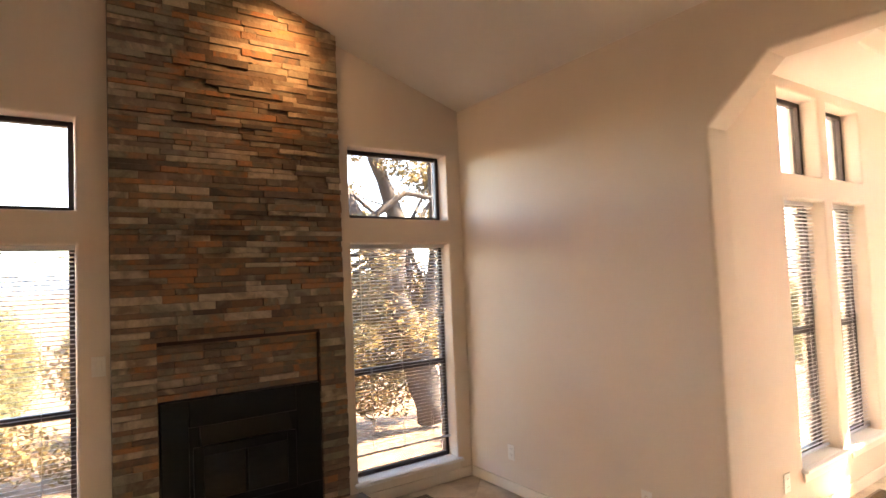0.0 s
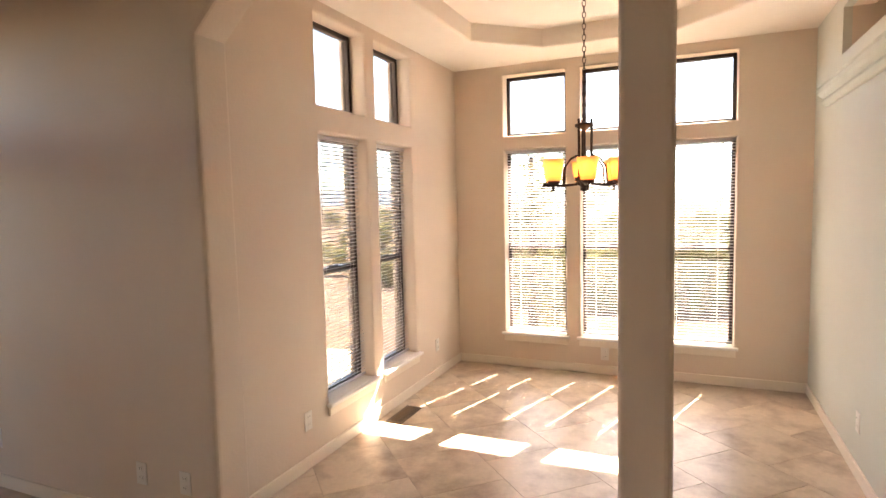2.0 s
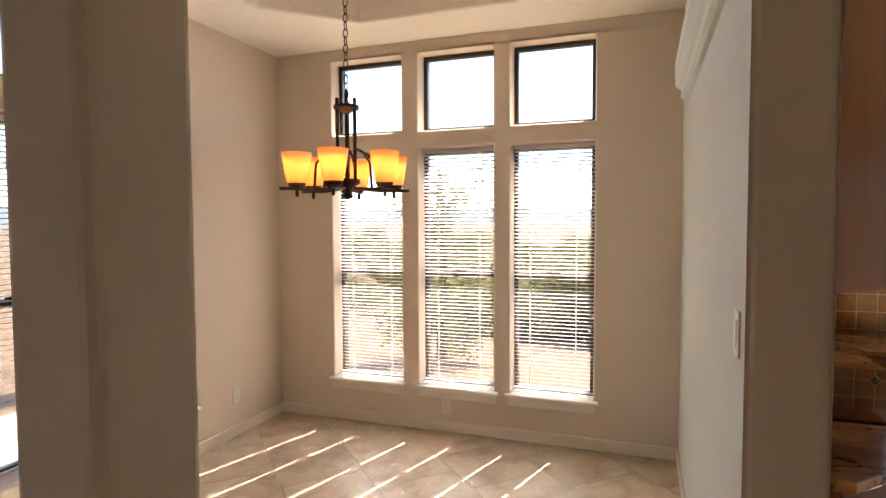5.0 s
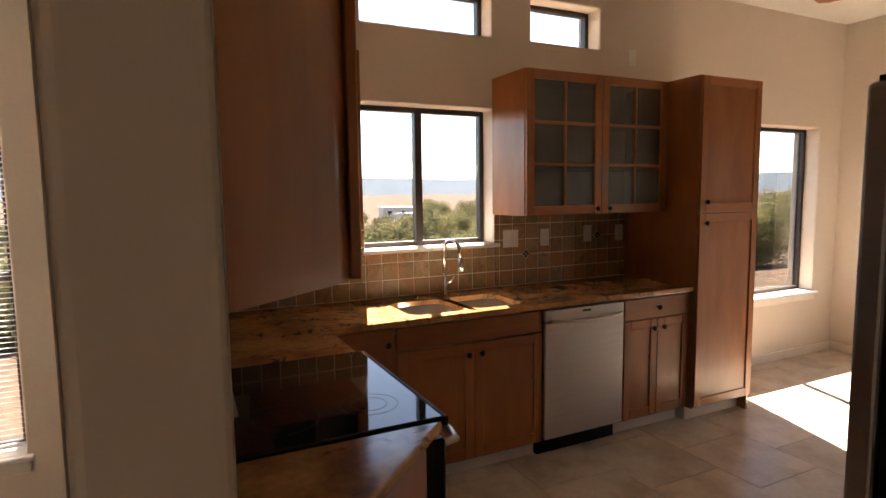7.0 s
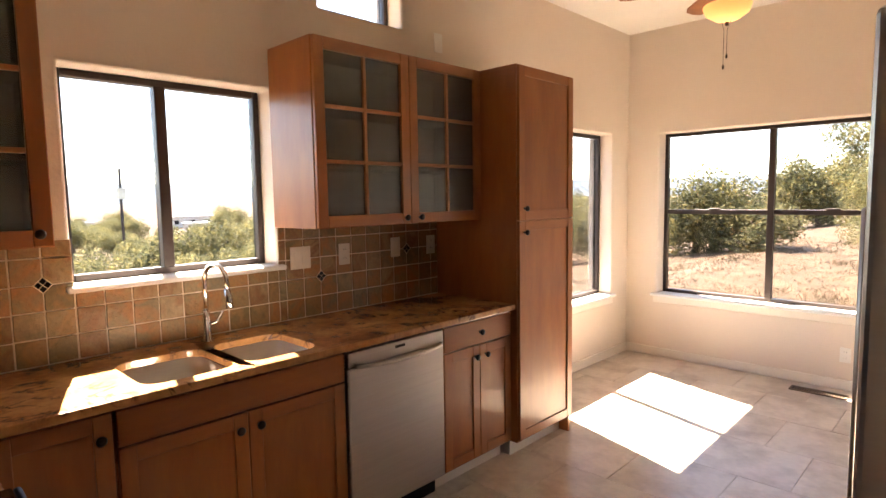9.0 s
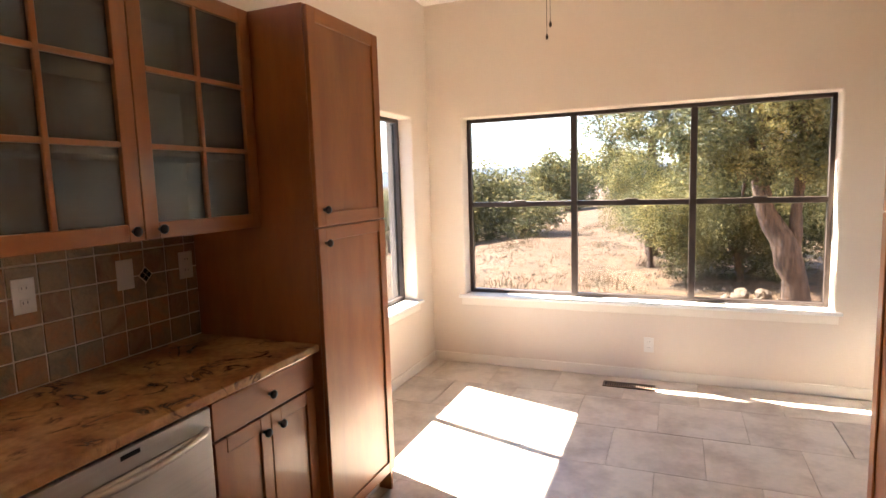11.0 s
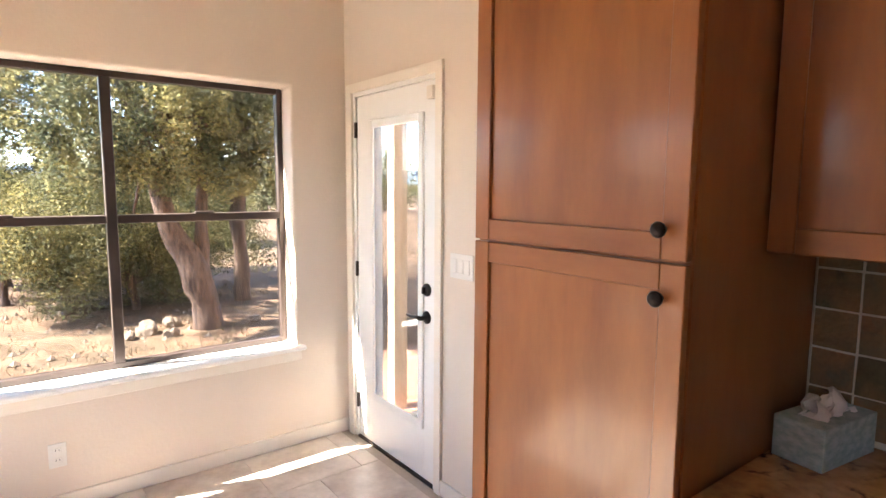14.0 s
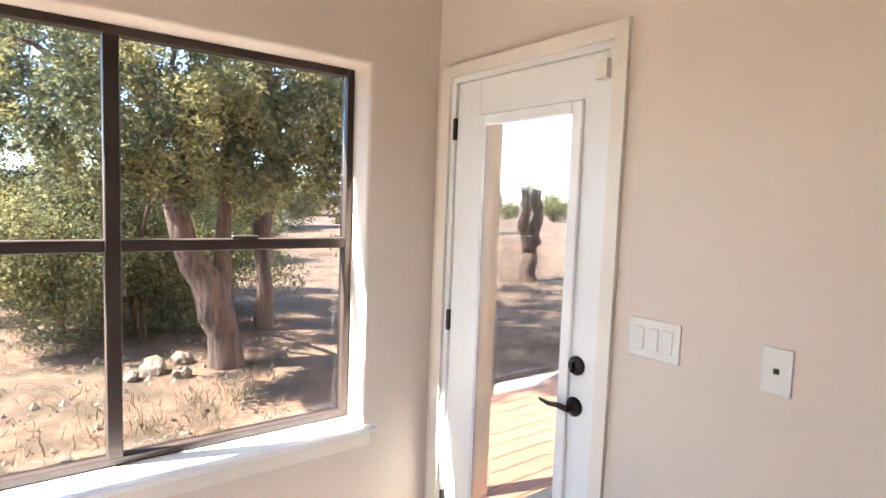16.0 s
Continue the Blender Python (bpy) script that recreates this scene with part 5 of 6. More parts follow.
# ---- kitchen ----
class Run:
    """Builds cabinet parts facing one way: u along the run, d out from the wall."""

    def __init__(self, axis, wall, n):
        self.axis, self.wall, self.n = axis, wall, n

    def bx(self, name, u0, u1, d0, d1, z0, z1, m, par, bev=0.002, label=""):
        a, b = sorted((self.wall + self.n * d0, self.wall + self.n * d1))
        u0, u1 = min(u0, u1), max(u0, u1)
        if self.axis == "x":
            o = box(name, a, u0, z0, b, u1, z1, m, par, label, bev)
        else:
            o = box(name, u0, a, z0, u1, b, z1, m, par, label, bev)
        o.matrix_parent_inverse = Matrix.Translation(-(par.location if par.parent is None else par.parent.location))
        return o

    def unit(self, name, u0, u1, z, label, cat="cabinet", group="kitchen cabinets"):
        m_ = (u0 + u1) / 2
        return thing(name, self.wall if self.axis == "x" else m_, m_ if self.axis == "x" else self.wall, z, label, cat, group)

    def knob(self, u, z, d, par):
        w = self.wall + self.n * d
        prof = [(0.006, 0), (0.006, self.n * 0.012), (0.015, self.n * 0.017), (0.0165, self.n * 0.024), (0.011, self.n * 0.031), (0.0, self.n * 0.033)]
        at = (w, u, z) if self.axis == "x" else (u, w, z)
        o = lathe("knob", prof, at, M["knob"], par, 14, self.axis)
        root = par if par.parent is None else par.parent
        o.matrix_parent_inverse = Matrix.Translation(-root.location)
        return o

    def door(self, u0, u1, z0, z1, d, par, name="door", knob=None, panes=None):
        """Shaker door: stiles and rails round a panel, or round panes (cols, rows)."""
        dr = new(name)
        dr.parent = par
        dr.empty_display_size = 0.05
        f = 0.055
        t0, t1 = d, d + 0.02

        def b(nm, a0, a1, b0, b1, e0, e1, m, bev=0.0025):
            a, c = sorted((self.wall + self.n * e0, self.wall + self.n * e1))
            if self.axis == "x":
                o = box(nm, a, a0, b0, c, a1, b1, m, dr, bev=bev)
            else:
                o = box(nm, a0, a, b0, a1, c, b1, m, dr, bev=bev)
            o.matrix_parent_inverse = Matrix.Translation(-par.location)
            return o
        if z1 - z0 < 0.2:
            b("front", u0, u1, z0, z1, t0, t1, M["wood_h"])
        else:
            b("stile", u0, u0 + f, z0, z1, t0, t1, M["wood"])
            b("stile", u1 - f, u1, z0, z1, t0, t1, M["wood"])
            b("rail", u0 + f, u1 - f, z0, z0 + f, t0, t1 - 0.0005, M["wood_h"])
            b("rail", u0 + f, u1 - f, z1 - f, z1, t0, t1 - 0.0005, M["wood_h"])
            if panes:
                c_, r_ = panes
                for i in range(1, c_):
                    u = u0 + f + (u1 - u0 - 2 * f) * i / c_
                    b("muntin", u - 0.009, u + 0.009, z0 + f, z1 - f, t0 + 0.004, t1 - 0.001, M["wood"])
                for j in range(1, r_):
                    zz = z0 + f + (z1 - z0 - 2 * f) * j / r_
                    b("muntin", u0 + f, u1 - f, zz - 0.009, zz + 0.009, t0 + 0.004, t1 - 0.002, M["wood_h"])
                o = b("pane", u0 + f - 0.003, u1 - f + 0.003, z0 + f - 0.003, z1 - f + 0.003, t0 + 0.001, t0 + 0.004, M["cabglass"], 0)
            else:
                b("panel", u0 + f - 0.002, u1 - f + 0.002, z0 + f - 0.002, z1 - f + 0.002, t0, t1 - 0.009, M["wood"], 0)
        if knob:
            o = self.knob(knob[0], knob[1], d + 0.02, dr)
            o.matrix_parent_inverse = Matrix.Translation(-par.location)
        return dr


def base_unit(run, u0, u1, depth, spec, label, z1=0.885, group="base cabinets"):
    """spec: doors as (u0, u1, z0, z1, knob)."""
    t = run.unit("base_cabinet", u0, u1, 0.0, label, group=group)
    run.bx("body", u0 + 0.001, u1 - 0.001, 0.003, depth, 0.10, z1, M["wood"], t, 0.0015)
    run.bx("toe_kick", u0 + 0.001, u1 - 0.001, 0.003, depth - 0.07, 0.0, 0.10, M["trim"], t, 0)
    for a, b, c, d, kn in spec:
        nm = "drawer" if d - c < 0.2 else "door"
        run.door(a, b, c, d, depth, t, nm, kn)
    return t


E_ = Run("x", XE, -1)
DB = XE - 8.535
base_unit(E_, -1.493, -0.93, DB, [(-1.488, -0.935, 0.745, 0.875, (-1.21, 0.81)), (-1.488, -1.2135, 0.115, 0.738, (-1.255, 0.68)), (-1.2105, -0.935, 0.115, 0.738, (-1.17, 0.68))], "reddish-brown maple base cabinet with a drawer over two doors")
base_unit(E_, -0.325, 0.565, DB, [(-0.32, 0.56, 0.755, 0.875, None), (-0.32, 0.1185, 0.115, 0.748, (0.08, 0.69)), (0.1215, 0.56, 0.115, 0.748, (0.16, 0.69))], "reddish-brown maple sink base cabinet with two doors", z1=0.70)
base_unit(E_, 0.567, 1.495, DB, [(0.572, 0.885, 0.115, 0.875, (0.61, 0.80))], "reddish-brown maple corner base cabinet beside the range")
Nk = Run("y", 1.497, -1)
base_unit(Nk, 8.05, 8.53, 0.555, [], "reddish-brown maple filler cabinet in the corner")


def dishwasher():
    t = E_.unit("dishwasher", -0.927, -0.328, 0.0, "stainless steel dishwasher under the granite worktop", "dishwasher", "")
    E_.bx("tub", -0.925, -0.330, 0.01, DB - 0.005, 0.10, 0.882, M["black"], t)
    E_.bx("kick_plate", -0.92, -0.335, 0.3, DB - 0.05, 0.0, 0.10, M["black"], t, 0)
    E_.bx("door_panel", -0.921, -0.334, DB, DB + 0.03, 0.115, 0.80, M["steel"], t, 0.006)
    E_.bx("control_panel", -0.921, -0.334, DB, DB + 0.03, 0.805, 0.875, M["steel"], t, 0.005)
    E_.bx("badge", -0.66, -0.60, DB + 0.03, DB + 0.0315, 0.845, 0.858, M["black"], t, 0)
    pts = []
    for i in range(13):
        k = i / 12
        y = -0.89 + 0.525 * k
        pts.append((XE - DB - 0.03 - 0.012 - 0.038 * math.sin(math.pi * k) ** 0.6, y, 0.812 - 0.008 * math.sin(math.pi * k)))
    o = tube("handle", pts, 0.011, M["steel"], t, 10)
    o.matrix_parent_inverse = Matrix.Translation(-t.location)


dishwasher()


def tall_unit(run, u0, u1, depth, zs, label, ks):
    t = run.unit("pantry_cabinet", u0, u1, 0.0, label, group="tall pantry cabinets")
    run.bx("body", u0, u1, 0.003, depth, 0.10, 2.262, M["wood"], t)
    run.bx("toe_kick", u0 + 0.001, u1 - 0.02, 0.003, depth - 0.07, 0.0, 0.10, M["trim"], t, 0)
    run.bx("side_foot", u0 if run.n < 0 else u0, u0 + 0.018, depth - 0.07, depth, 0.0, 0.10, M["wood"], t, 0)
    for (a, b), k in zip(zs, ks):
        run.door(u0 + 0.004, u1 - 0.004, a, b, depth, t, "door", k)
    return t


tall_unit(E_, -2.06, -1.495, XE - 8.48, [(0.115, 1.393), (1.399, 2.255)], "reddish-brown maple tall pantry with two stacked doors beside the nook", [(-1.545, 1.33), (-1.545, 1.465)])


def wall_unit(run, u0, u1, z0, z1, depth, doors, label, glass=None):
    t = run.unit("wall_cabinet", u0, u1, z0, label, group="wall cabinets")
    if glass:
        run.bx("back", u0 + 0.018, u1 - 0.018, 0.003, 0.012, z0 + 0.018, z1 - 0.018, M["wood"], t, 0)
        run.bx("side", u0, u0 + 0.018, 0.003, depth, z0, z1, M["wood"], t)
        run.bx("side", u1 - 0.018, u1, 0.003, depth, z0, z1, M["wood"], t)
        run.bx("top", u0 + 0.018, u1 - 0.018, 0.003, depth, z1 - 0.018, z1, M["wood"], t, 0)
        run.bx("bottom", u0 + 0.018, u1 - 0.018, 0.003, depth, z0, z0 + 0.018, M["wood"], t, 0)
        for k in (1, 2):
            zz = z0 + (z1 - z0) * k / 3
            run.bx("shelf", u0 + 0.02, u1 - 0.02, 0.014, depth - 0.03, zz - 0.009, zz + 0.009, M["wood"], t, 0)
    else:
        run.bx("body", u0, u1, 0.003, depth, z0, z1, M["wood"], t)
    for a, b, kn in doors:
        run.door(a, b, z0 + 0.003, z1 - 0.003, depth, t, "door", kn, glass)
    return t


wall_unit(E_, -1.493, -0.357, 1.40, 2.262, XE - 8.75, [(-1.489, -0.9305, (-0.985, 1.435)), (-0.9275, -0.361, (-0.885, 1.435))], "reddish-brown maple wall cabinet with two glass-paned doors", (2, 3))
wall_unit(E_, 0.64, 1.20, 1.395, 2.262, XE - 8.75, [(0.645, 1.195, (0.685, 1.44))], "reddish-brown maple corner wall cabinet with a glass-paned door", (2, 3))


def slant_wall_cabinet():
    """Narrow cabinet whose west side runs slantwise to the wall, with one door facing the range."""
    t = thing("wall_cabinet", 7.06, 1.4, 1.39, "reddish-brown maple slant-sided narrow wall cabinet beside the microwave", "cabinet", "wall cabinets")
    bm = bmesh.new()
    bm_prism(bm, [(6.705, 1.494), (6.868, 1.300), (6.895, 1.272), (7.292, 1.272), (7.292, 1.494)], 1.39, 2.262, "z")
    o = part("body", bm, M["wood"], t)
    o.matrix_parent_inverse = Matrix.Translation(-t.location)
    Nk.door(6.885, 7.288, 1.393, 2.259, 0.226, t, "door", (7.02, 1.458))


slant_wall_cabinet()
wall_unit(Nk, 7.294, 8.046, 1.865, 2.262, 0.29, [(7.298, 7.6685, (7.63, 1.90)), (7.6715, 8.042, (7.71, 1.90))], "reddish-brown maple short wall cabinet over the microwave")
wall_unit(Nk, 8.048, 8.72, 1.395, 2.262, 0.29, [(8.052, 8.5, (8.09, 1.44))], "reddish-brown maple wall cabinet in the corner")


def worktop():
    """Granite top with the sink's two cut-outs and a rough-chipped edge."""
    def top(name, poly, holes, label):
        bm = bmesh.new()
        bm_prism(bm, poly, 0.889, 0.921, "z")
        bmesh.ops.triangulate(bm, faces=[f for f in bm.faces if len(f.verts) > 4])
        es = [e for e in bm.edges if abs(e.calc_face_angle(0)) > 1.0]
        bmesh.ops.bevel(bm, geom=es, offset=0.006, segments=2, affect="EDGES", profile=0.5)
        cx, cy = sum(p[0] for p in poly) / len(poly), sum(p[1] for p in poly) / len(poly)
        t = thing(name, cx, cy, 0.889, label, "worktop")
        part("slab", bm, M["granite"], t)
        return settle(t)
    # the long top is laid out as a plate with holes
    bm = bmesh.new()
    us = [8.487, 8.56, 8.93, 9.118]
    ys = [-1.494, -0.235, 0.085, 0.125, 0.455, 0.905, 1.496]
    holes = {(1, 1), (1, 3)}
    vs = {}
    def v(i, j, k):
        if (i, j, k) not in vs:
            vs[(i, j, k)] = bm.verts.new((us[i], ys[j], (0.889, 0.921)[k]))
        return vs[(i, j, k)]
    def solid(i, j):
        return 0 <= i < 3 and 0 <= j < 6 and (i, j) not in holes
    for i in range(3):
        for j in range(6):
            if not solid(i, j):
                continue
            for k in (0, 1):
                bm.faces.new((v(i, j, k), v(i + 1, j, k), v(i + 1, j + 1, k), v(i, j + 1, k)))
            for di, dj, a, b in ((-1, 0, (0, 0), (0, 1)), (1, 0, (1, 0), (1, 1)), (0, -1, (0, 0), (1, 0)), (0, 1, (0, 1), (1, 1))):
                if not solid(i + di, j + dj) and not (di == -1 and i == 0 and j == 5):
                    p, q = (i + a[0], j + a[1]), (i + b[0], j + b[1])
                    bm.faces.new((v(*p, 0), v(*q, 0), v(*q, 1), v(*p, 1)))
    # short leg along the partition to the range
    w = [bm.verts.new((8.048, y, z)) for y, z in ((0.905, 0.889), (0.905, 0.921), (1.496, 0.889), (1.496, 0.921))]
    bm.faces.new((w[1], v(0, 5, 1), v(0, 6, 1), w[3]))
    bm.faces.new((w[0], v(0, 5, 0), v(0, 6, 0), w[2]))
    bm.faces.new((w[0], w[1], v(0, 5, 1), v(0, 5, 0)))
    bm.faces.new((w[2], w[3], v(0, 6, 1), v(0, 6, 0)))
    bm.faces.new((w[0], w[1], w[3], w[2]))
    bmesh.ops.recalc_face_normals(bm, faces=bm.faces)
    corner = [e for e in bm.edges if abs(e.verts[0].co.z - e.verts[1].co.z) > 0.02 and 8.55 < e.verts[0].co.x < 8.94 and -0.3 < e.verts[0].co.y < 0.5]
    bmesh.ops.bevel(bm, geom=corner, offset=0.07, segments=5, affect="EDGES", profile=0.5)
    es = [e for e in bm.edges if len(e.link_faces) == 2 and e.calc_face_angle(0) > 1.2 and abs(e.verts[0].co.z - e.verts[1].co.z) < 0.01]
    bmesh.ops.bevel(bm, geom=es, offset=0.005, segments=2, affect="EDGES", profile=0.5)
    t = thing("worktop", 8.8, 0.0, 0.889, "polished brown-gold granite worktop round the sink", "worktop")
    part("slab", bm, M["granite"], t)
    settle(t)
    top("worktop", [(7.288, 0.905), (7.288, 1.496), (6.80, 1.496), (6.80, 1.40)], [], "polished brown-gold granite worktop with a slanted end beside the range")
    top("worktop", [(5.803, -1.578), (6.415, -1.578), (6.415, -0.65), (5.803, -0.65)], [], "polished brown-gold granite worktop beside the refrigerator")
    top("worktop", [(5.803, 0.19), (6.505, 0.19), (6.45, 0.60), (5.803, 0.60)], [], "polished brown-gold granite short worktop by the passage")


worktop()


def end_base():
    t = thing("base_cabinet", 7.05, 1.49, 0.0, "reddish-brown maple slant-fronted end base cabinet beside the range", "cabinet", "base cabinets")
    bm = bmesh.new()
    bm_prism(bm, [(7.286, 0.955), (7.286, 1.494), (6.83, 1.494), (6.83, 1.42)], 0.10, 0.888, "z")
    part("body", bm, M["wood"], t)
    bm = bmesh.new()
    bm_prism(bm, [(7.286, 1.03), (7.286, 1.494), (6.89, 1.494), (6.89, 1.44)], 0.0, 0.10, "z")
    part("toe_kick", bm, M["trim"], t)
    settle(t)


end_base()


def sink():
    t = thing("kitchen_sink", 8.75, 0.11, 0.72, "double-bowl undermount stainless steel sink", "sink")
    for y0, y1, z0 in ((-0.235, 0.085, 0.73), (0.125, 0.455, 0.73)):
        bm = bmesh.new()
        x0, x1 = 8.56, 8.93
        def ring(ins, z, r):
            out = []
            for cx, cy, a0 in ((x1 - ins - r, y1 - ins - r, 0), (x0 + ins + r, y1 - ins - r, 90), (x0 + ins + r, y0 + ins + r, 180), (x1 - ins - r, y0 + ins + r, 270)):
                for k in range(6):
                    a = radians(a0 + 90 * k / 5)
                    out.append(bm.verts.new((cx + r * math.cos(a), cy + r * math.sin(a), z)))
            return out
        rs = [ring(-0.012, 0.888, 0.08), ring(0.0, 0.888, 0.07), ring(0.006, z0 + 0.03, 0.07), ring(0.03, z0, 0.06)]
        for a, b in zip(rs, rs[1:]):
            for k in range(len(a)):
                f = bm.faces.new((a[k], a[(k + 1) % len(a)], b[(k + 1) % len(a)], b[k]))
                f.smooth = True
        bm.faces.new(rs[-1])
        part("bowl", bm, M["steel"], t)
        lathe("drain", [(0.0, z0 + 0.001), (0.04, z0 + 0.002), (0.045, z0 + 0.004), (0.045, z0)], ((x0 + x1) / 2, (y0 + y1) / 2, 0), M["chrome"], t)
    box("divider", 8.57, 0.088, 0.76, 8.92, 0.122, 0.887, M["steel"], t, bev=0.006)
    settle(t)


sink()


def faucet():
    x, y = 9.0, 0.055
    t = thing("faucet", x, y, 0.921, "tall chrome gooseneck faucet with a pull-down spray head", "faucet")
    lathe("base", [(0.027, 0), (0.027, 0.008), (0.019, 0.02), (0.017, 0.10), (0.013, 0.14)], (0, 0, 0), M["chrome"], t, 20)
    pts = [(0, 0, 0.13), (0, 0, 0.25)] + [(-0.075 + 0.075 * math.cos(a), -0.03 * (1 - math.cos(a)) / 2, 0.27 + 0.075 * math.sin(a)) for a in [math.pi * k / 10 for k in range(0, 10)]]
    pts.append((-0.155, -0.03, 0.235))
    tube("spout", pts, 0.011, M["chrome"], t, 12)
    tube("spray_head", [(-0.154, -0.03, 0.245), (-0.160, -0.031, 0.20), (-0.165, -0.032, 0.165)], [0.013, 0.016, 0.017], M["chrome"], t, 14)
    tube("lever", [(0, -0.018, 0.075), (0, -0.05, 0.085), (-0.005, -0.075, 0.13)], [0.009, 0.007, 0.005], M["chrome"], t, 10)


faucet()


def stove():
    t = thing("range", 7.67, 1.2, 0.0, "black glass-topped electric range with steel trim", "range")
    x0, x1 = 7.297, 8.043
    box("body", x0, 0.93, 0.10, x1, 1.49, 0.905, M["black"], t)
    box("plinth", x0 + 0.02, 0.98, 0.0, x1 - 0.02, 1.47, 0.10, M["black"], t)
    box("cooktop", x0, 0.895, 0.906, x1, 1.44, 0.928, M["blackglass"], t, bev=0.005, segs=2)
    for cx, cy, r in ((7.48, 1.05, 0.085), (7.86, 1.05, 0.11), (7.48, 1.31, 0.11), (7.86, 1.31, 0.08)):
        for rr in (r, r * 0.62):
            lathe("burner_ring", [(rr - 0.0012, 0.9281), (rr - 0.0012, 0.9285), (rr, 0.9285), (rr, 0.9281)], (cx, cy, 0), M["ringmark"], t, 40, cap=False)
    bm = bmesh.new()
    bm_prism(bm, [(1.495, 0.906), (1.495, 1.20), (1.476, 1.21), (1.445, 1.03), (1.44, 0.95), (1.44, 0.906)], x0, x1, "x")
    part("backguard", bm, M["black"], t)
    box("backguard_trim", x0 - 0.001, 1.470, 1.205, x1 + 0.001, 1.496, 1.218, M["steel"], t, bev=0.003)
    for xa, xb in ((x0 - 0.006, x0 - 0.001), (x1 + 0.001, x1 + 0.006)):
        bm = bmesh.new()
        bm_prism(bm, [(1.476, 1.215), (1.462, 1.212), (1.430, 1.03), (1.446, 1.026)], xa, xb, "x")
        part("backguard_end_trim", bm, M["steel"], t)
    for k in range(4):
        u = x0 + (0.09, 0.19, 0.55, 0.65)[k]
        lathe("control_knob", [(0.022, 0), (0.022, -0.014), (0.017, -0.02), (0.0, -0.021)], (u, 1.462, 1.12), M["black"], t, 18, "y")
    box("front_edge", x0, 0.878, 0.895, x1, 0.895, 0.926, M["black"], t, bev=0.007, segs=2)
    box("oven_door", x0 + 0.004, 0.885, 0.30, x1 - 0.004, 0.929, 0.86, M["black"], t, bev=0.008)
    box("oven_glass", x0 + 0.12, 0.881, 0.42, x1 - 0.12, 0.886, 0.70, M["blackglass"], t)
    box("drawer_front", x0 + 0.004, 0.89, 0.11, x1 - 0.004, 0.929, 0.285, M["black"], t, bev=0.006)
    tube("oven_handle", [(x0 + 0.04, 0.885, 0.83), (x0 + 0.045, 0.835, 0.835), (x0 + 0.1, 0.825, 0.835), (x1 - 0.1, 0.825, 0.835), (x1 - 0.045, 0.835, 0.835), (x1 - 0.04, 0.885, 0.83)], 0.012, M["steel"], t, 10)
    settle(t)


stove()


def microwave():
    t = thing("microwave", 7.67, 1.3, 1.42, "stainless steel and black microwave hung over the range", "microwave")
    x0, x1 = 7.297, 8.043
    box("body", x0, 1.20, 1.425, x1, 1.49, 1.86, M["black"], t, bev=0.004)
    box("door_frame", x0, 1.12, 1.43, x1 - 0.17, 1.197, 1.80, M["dimsteel"], t, bev=0.008, segs=2)
    box("door_window", x0 + 0.07, 1.117, 1.50, x1 - 0.25, 1.121, 1.74, M["blackglass"], t)
    box("control_panel", x1 - 0.168, 1.125, 1.43, x1, 1.197, 1.80, M["blackglass"], t, bev=0.006)
    box("vent_grille", x0, 1.13, 1.805, x1, 1.197, 1.86, M["dimsteel"], t, bev=0.006)
    tube("handle", [(x1 - 0.20, 1.12, 1.46), (x1 - 0.20, 1.085, 1.48), (x1 - 0.20, 1.085, 1.75), (x1 - 0.20, 1.12, 1.77)], 0.01, M["steel"], t, 8)
    settle(t)


microwave()

# west side
W_ = Run("x", XW, 1)
tall_unit(W_, -2.205, -1.582, 6.405 - XW, [(0.115, 1.397), (1.403, 2.255)], "reddish-brown maple tall pantry with two stacked doors beside the garden door", [(-1.635, 1.328), (-1.635, 1.464)])
base_unit(W_, -1.578, -0.65, 0.58, [(-1.573, -1.183, 0.745, 0.875, (-1.38, 0.81)), (-1.179, -0.66, 0.745, 0.875, (-0.985, 0.81)), (-1.573, -1.183, 0.115, 0.738, (-1.225, 0.69)), (-1.179, -0.66, 0.115, 0.738, (-1.137, 0.69))], "reddish-brown maple base cabinet with drawers beside the refrigerator")
wall_unit(W_, -1.578, -0.77, 1.402, 2.262, 0.30, [(-1.573, -1.157, (-1.195, 1.462)), (-1.153, -0.775, (-1.115, 1.462))], "reddish-brown maple wall cabinet with two panelled doors")
base_unit(W_, 0.19, 0.60, 0.60, [(0.195, 0.595, 0.115, 0.875, (0.24, 0.8))], "reddish-brown maple short base cabinet by the passage")
tagged(box("end_panel", 5.803, -0.645, 0.0, 6.43, -0.625, 2.262, M["wood"], bev=0.002), "reddish-brown maple tall panel beside the refrigerator", "panel")
tagged(box("end_panel", 5.803, 0.166, 0.0, 6.475, 0.186, 2.262, M["wood"], bev=0.002), "reddish-brown maple tall panel beside the refrigerator", "panel")


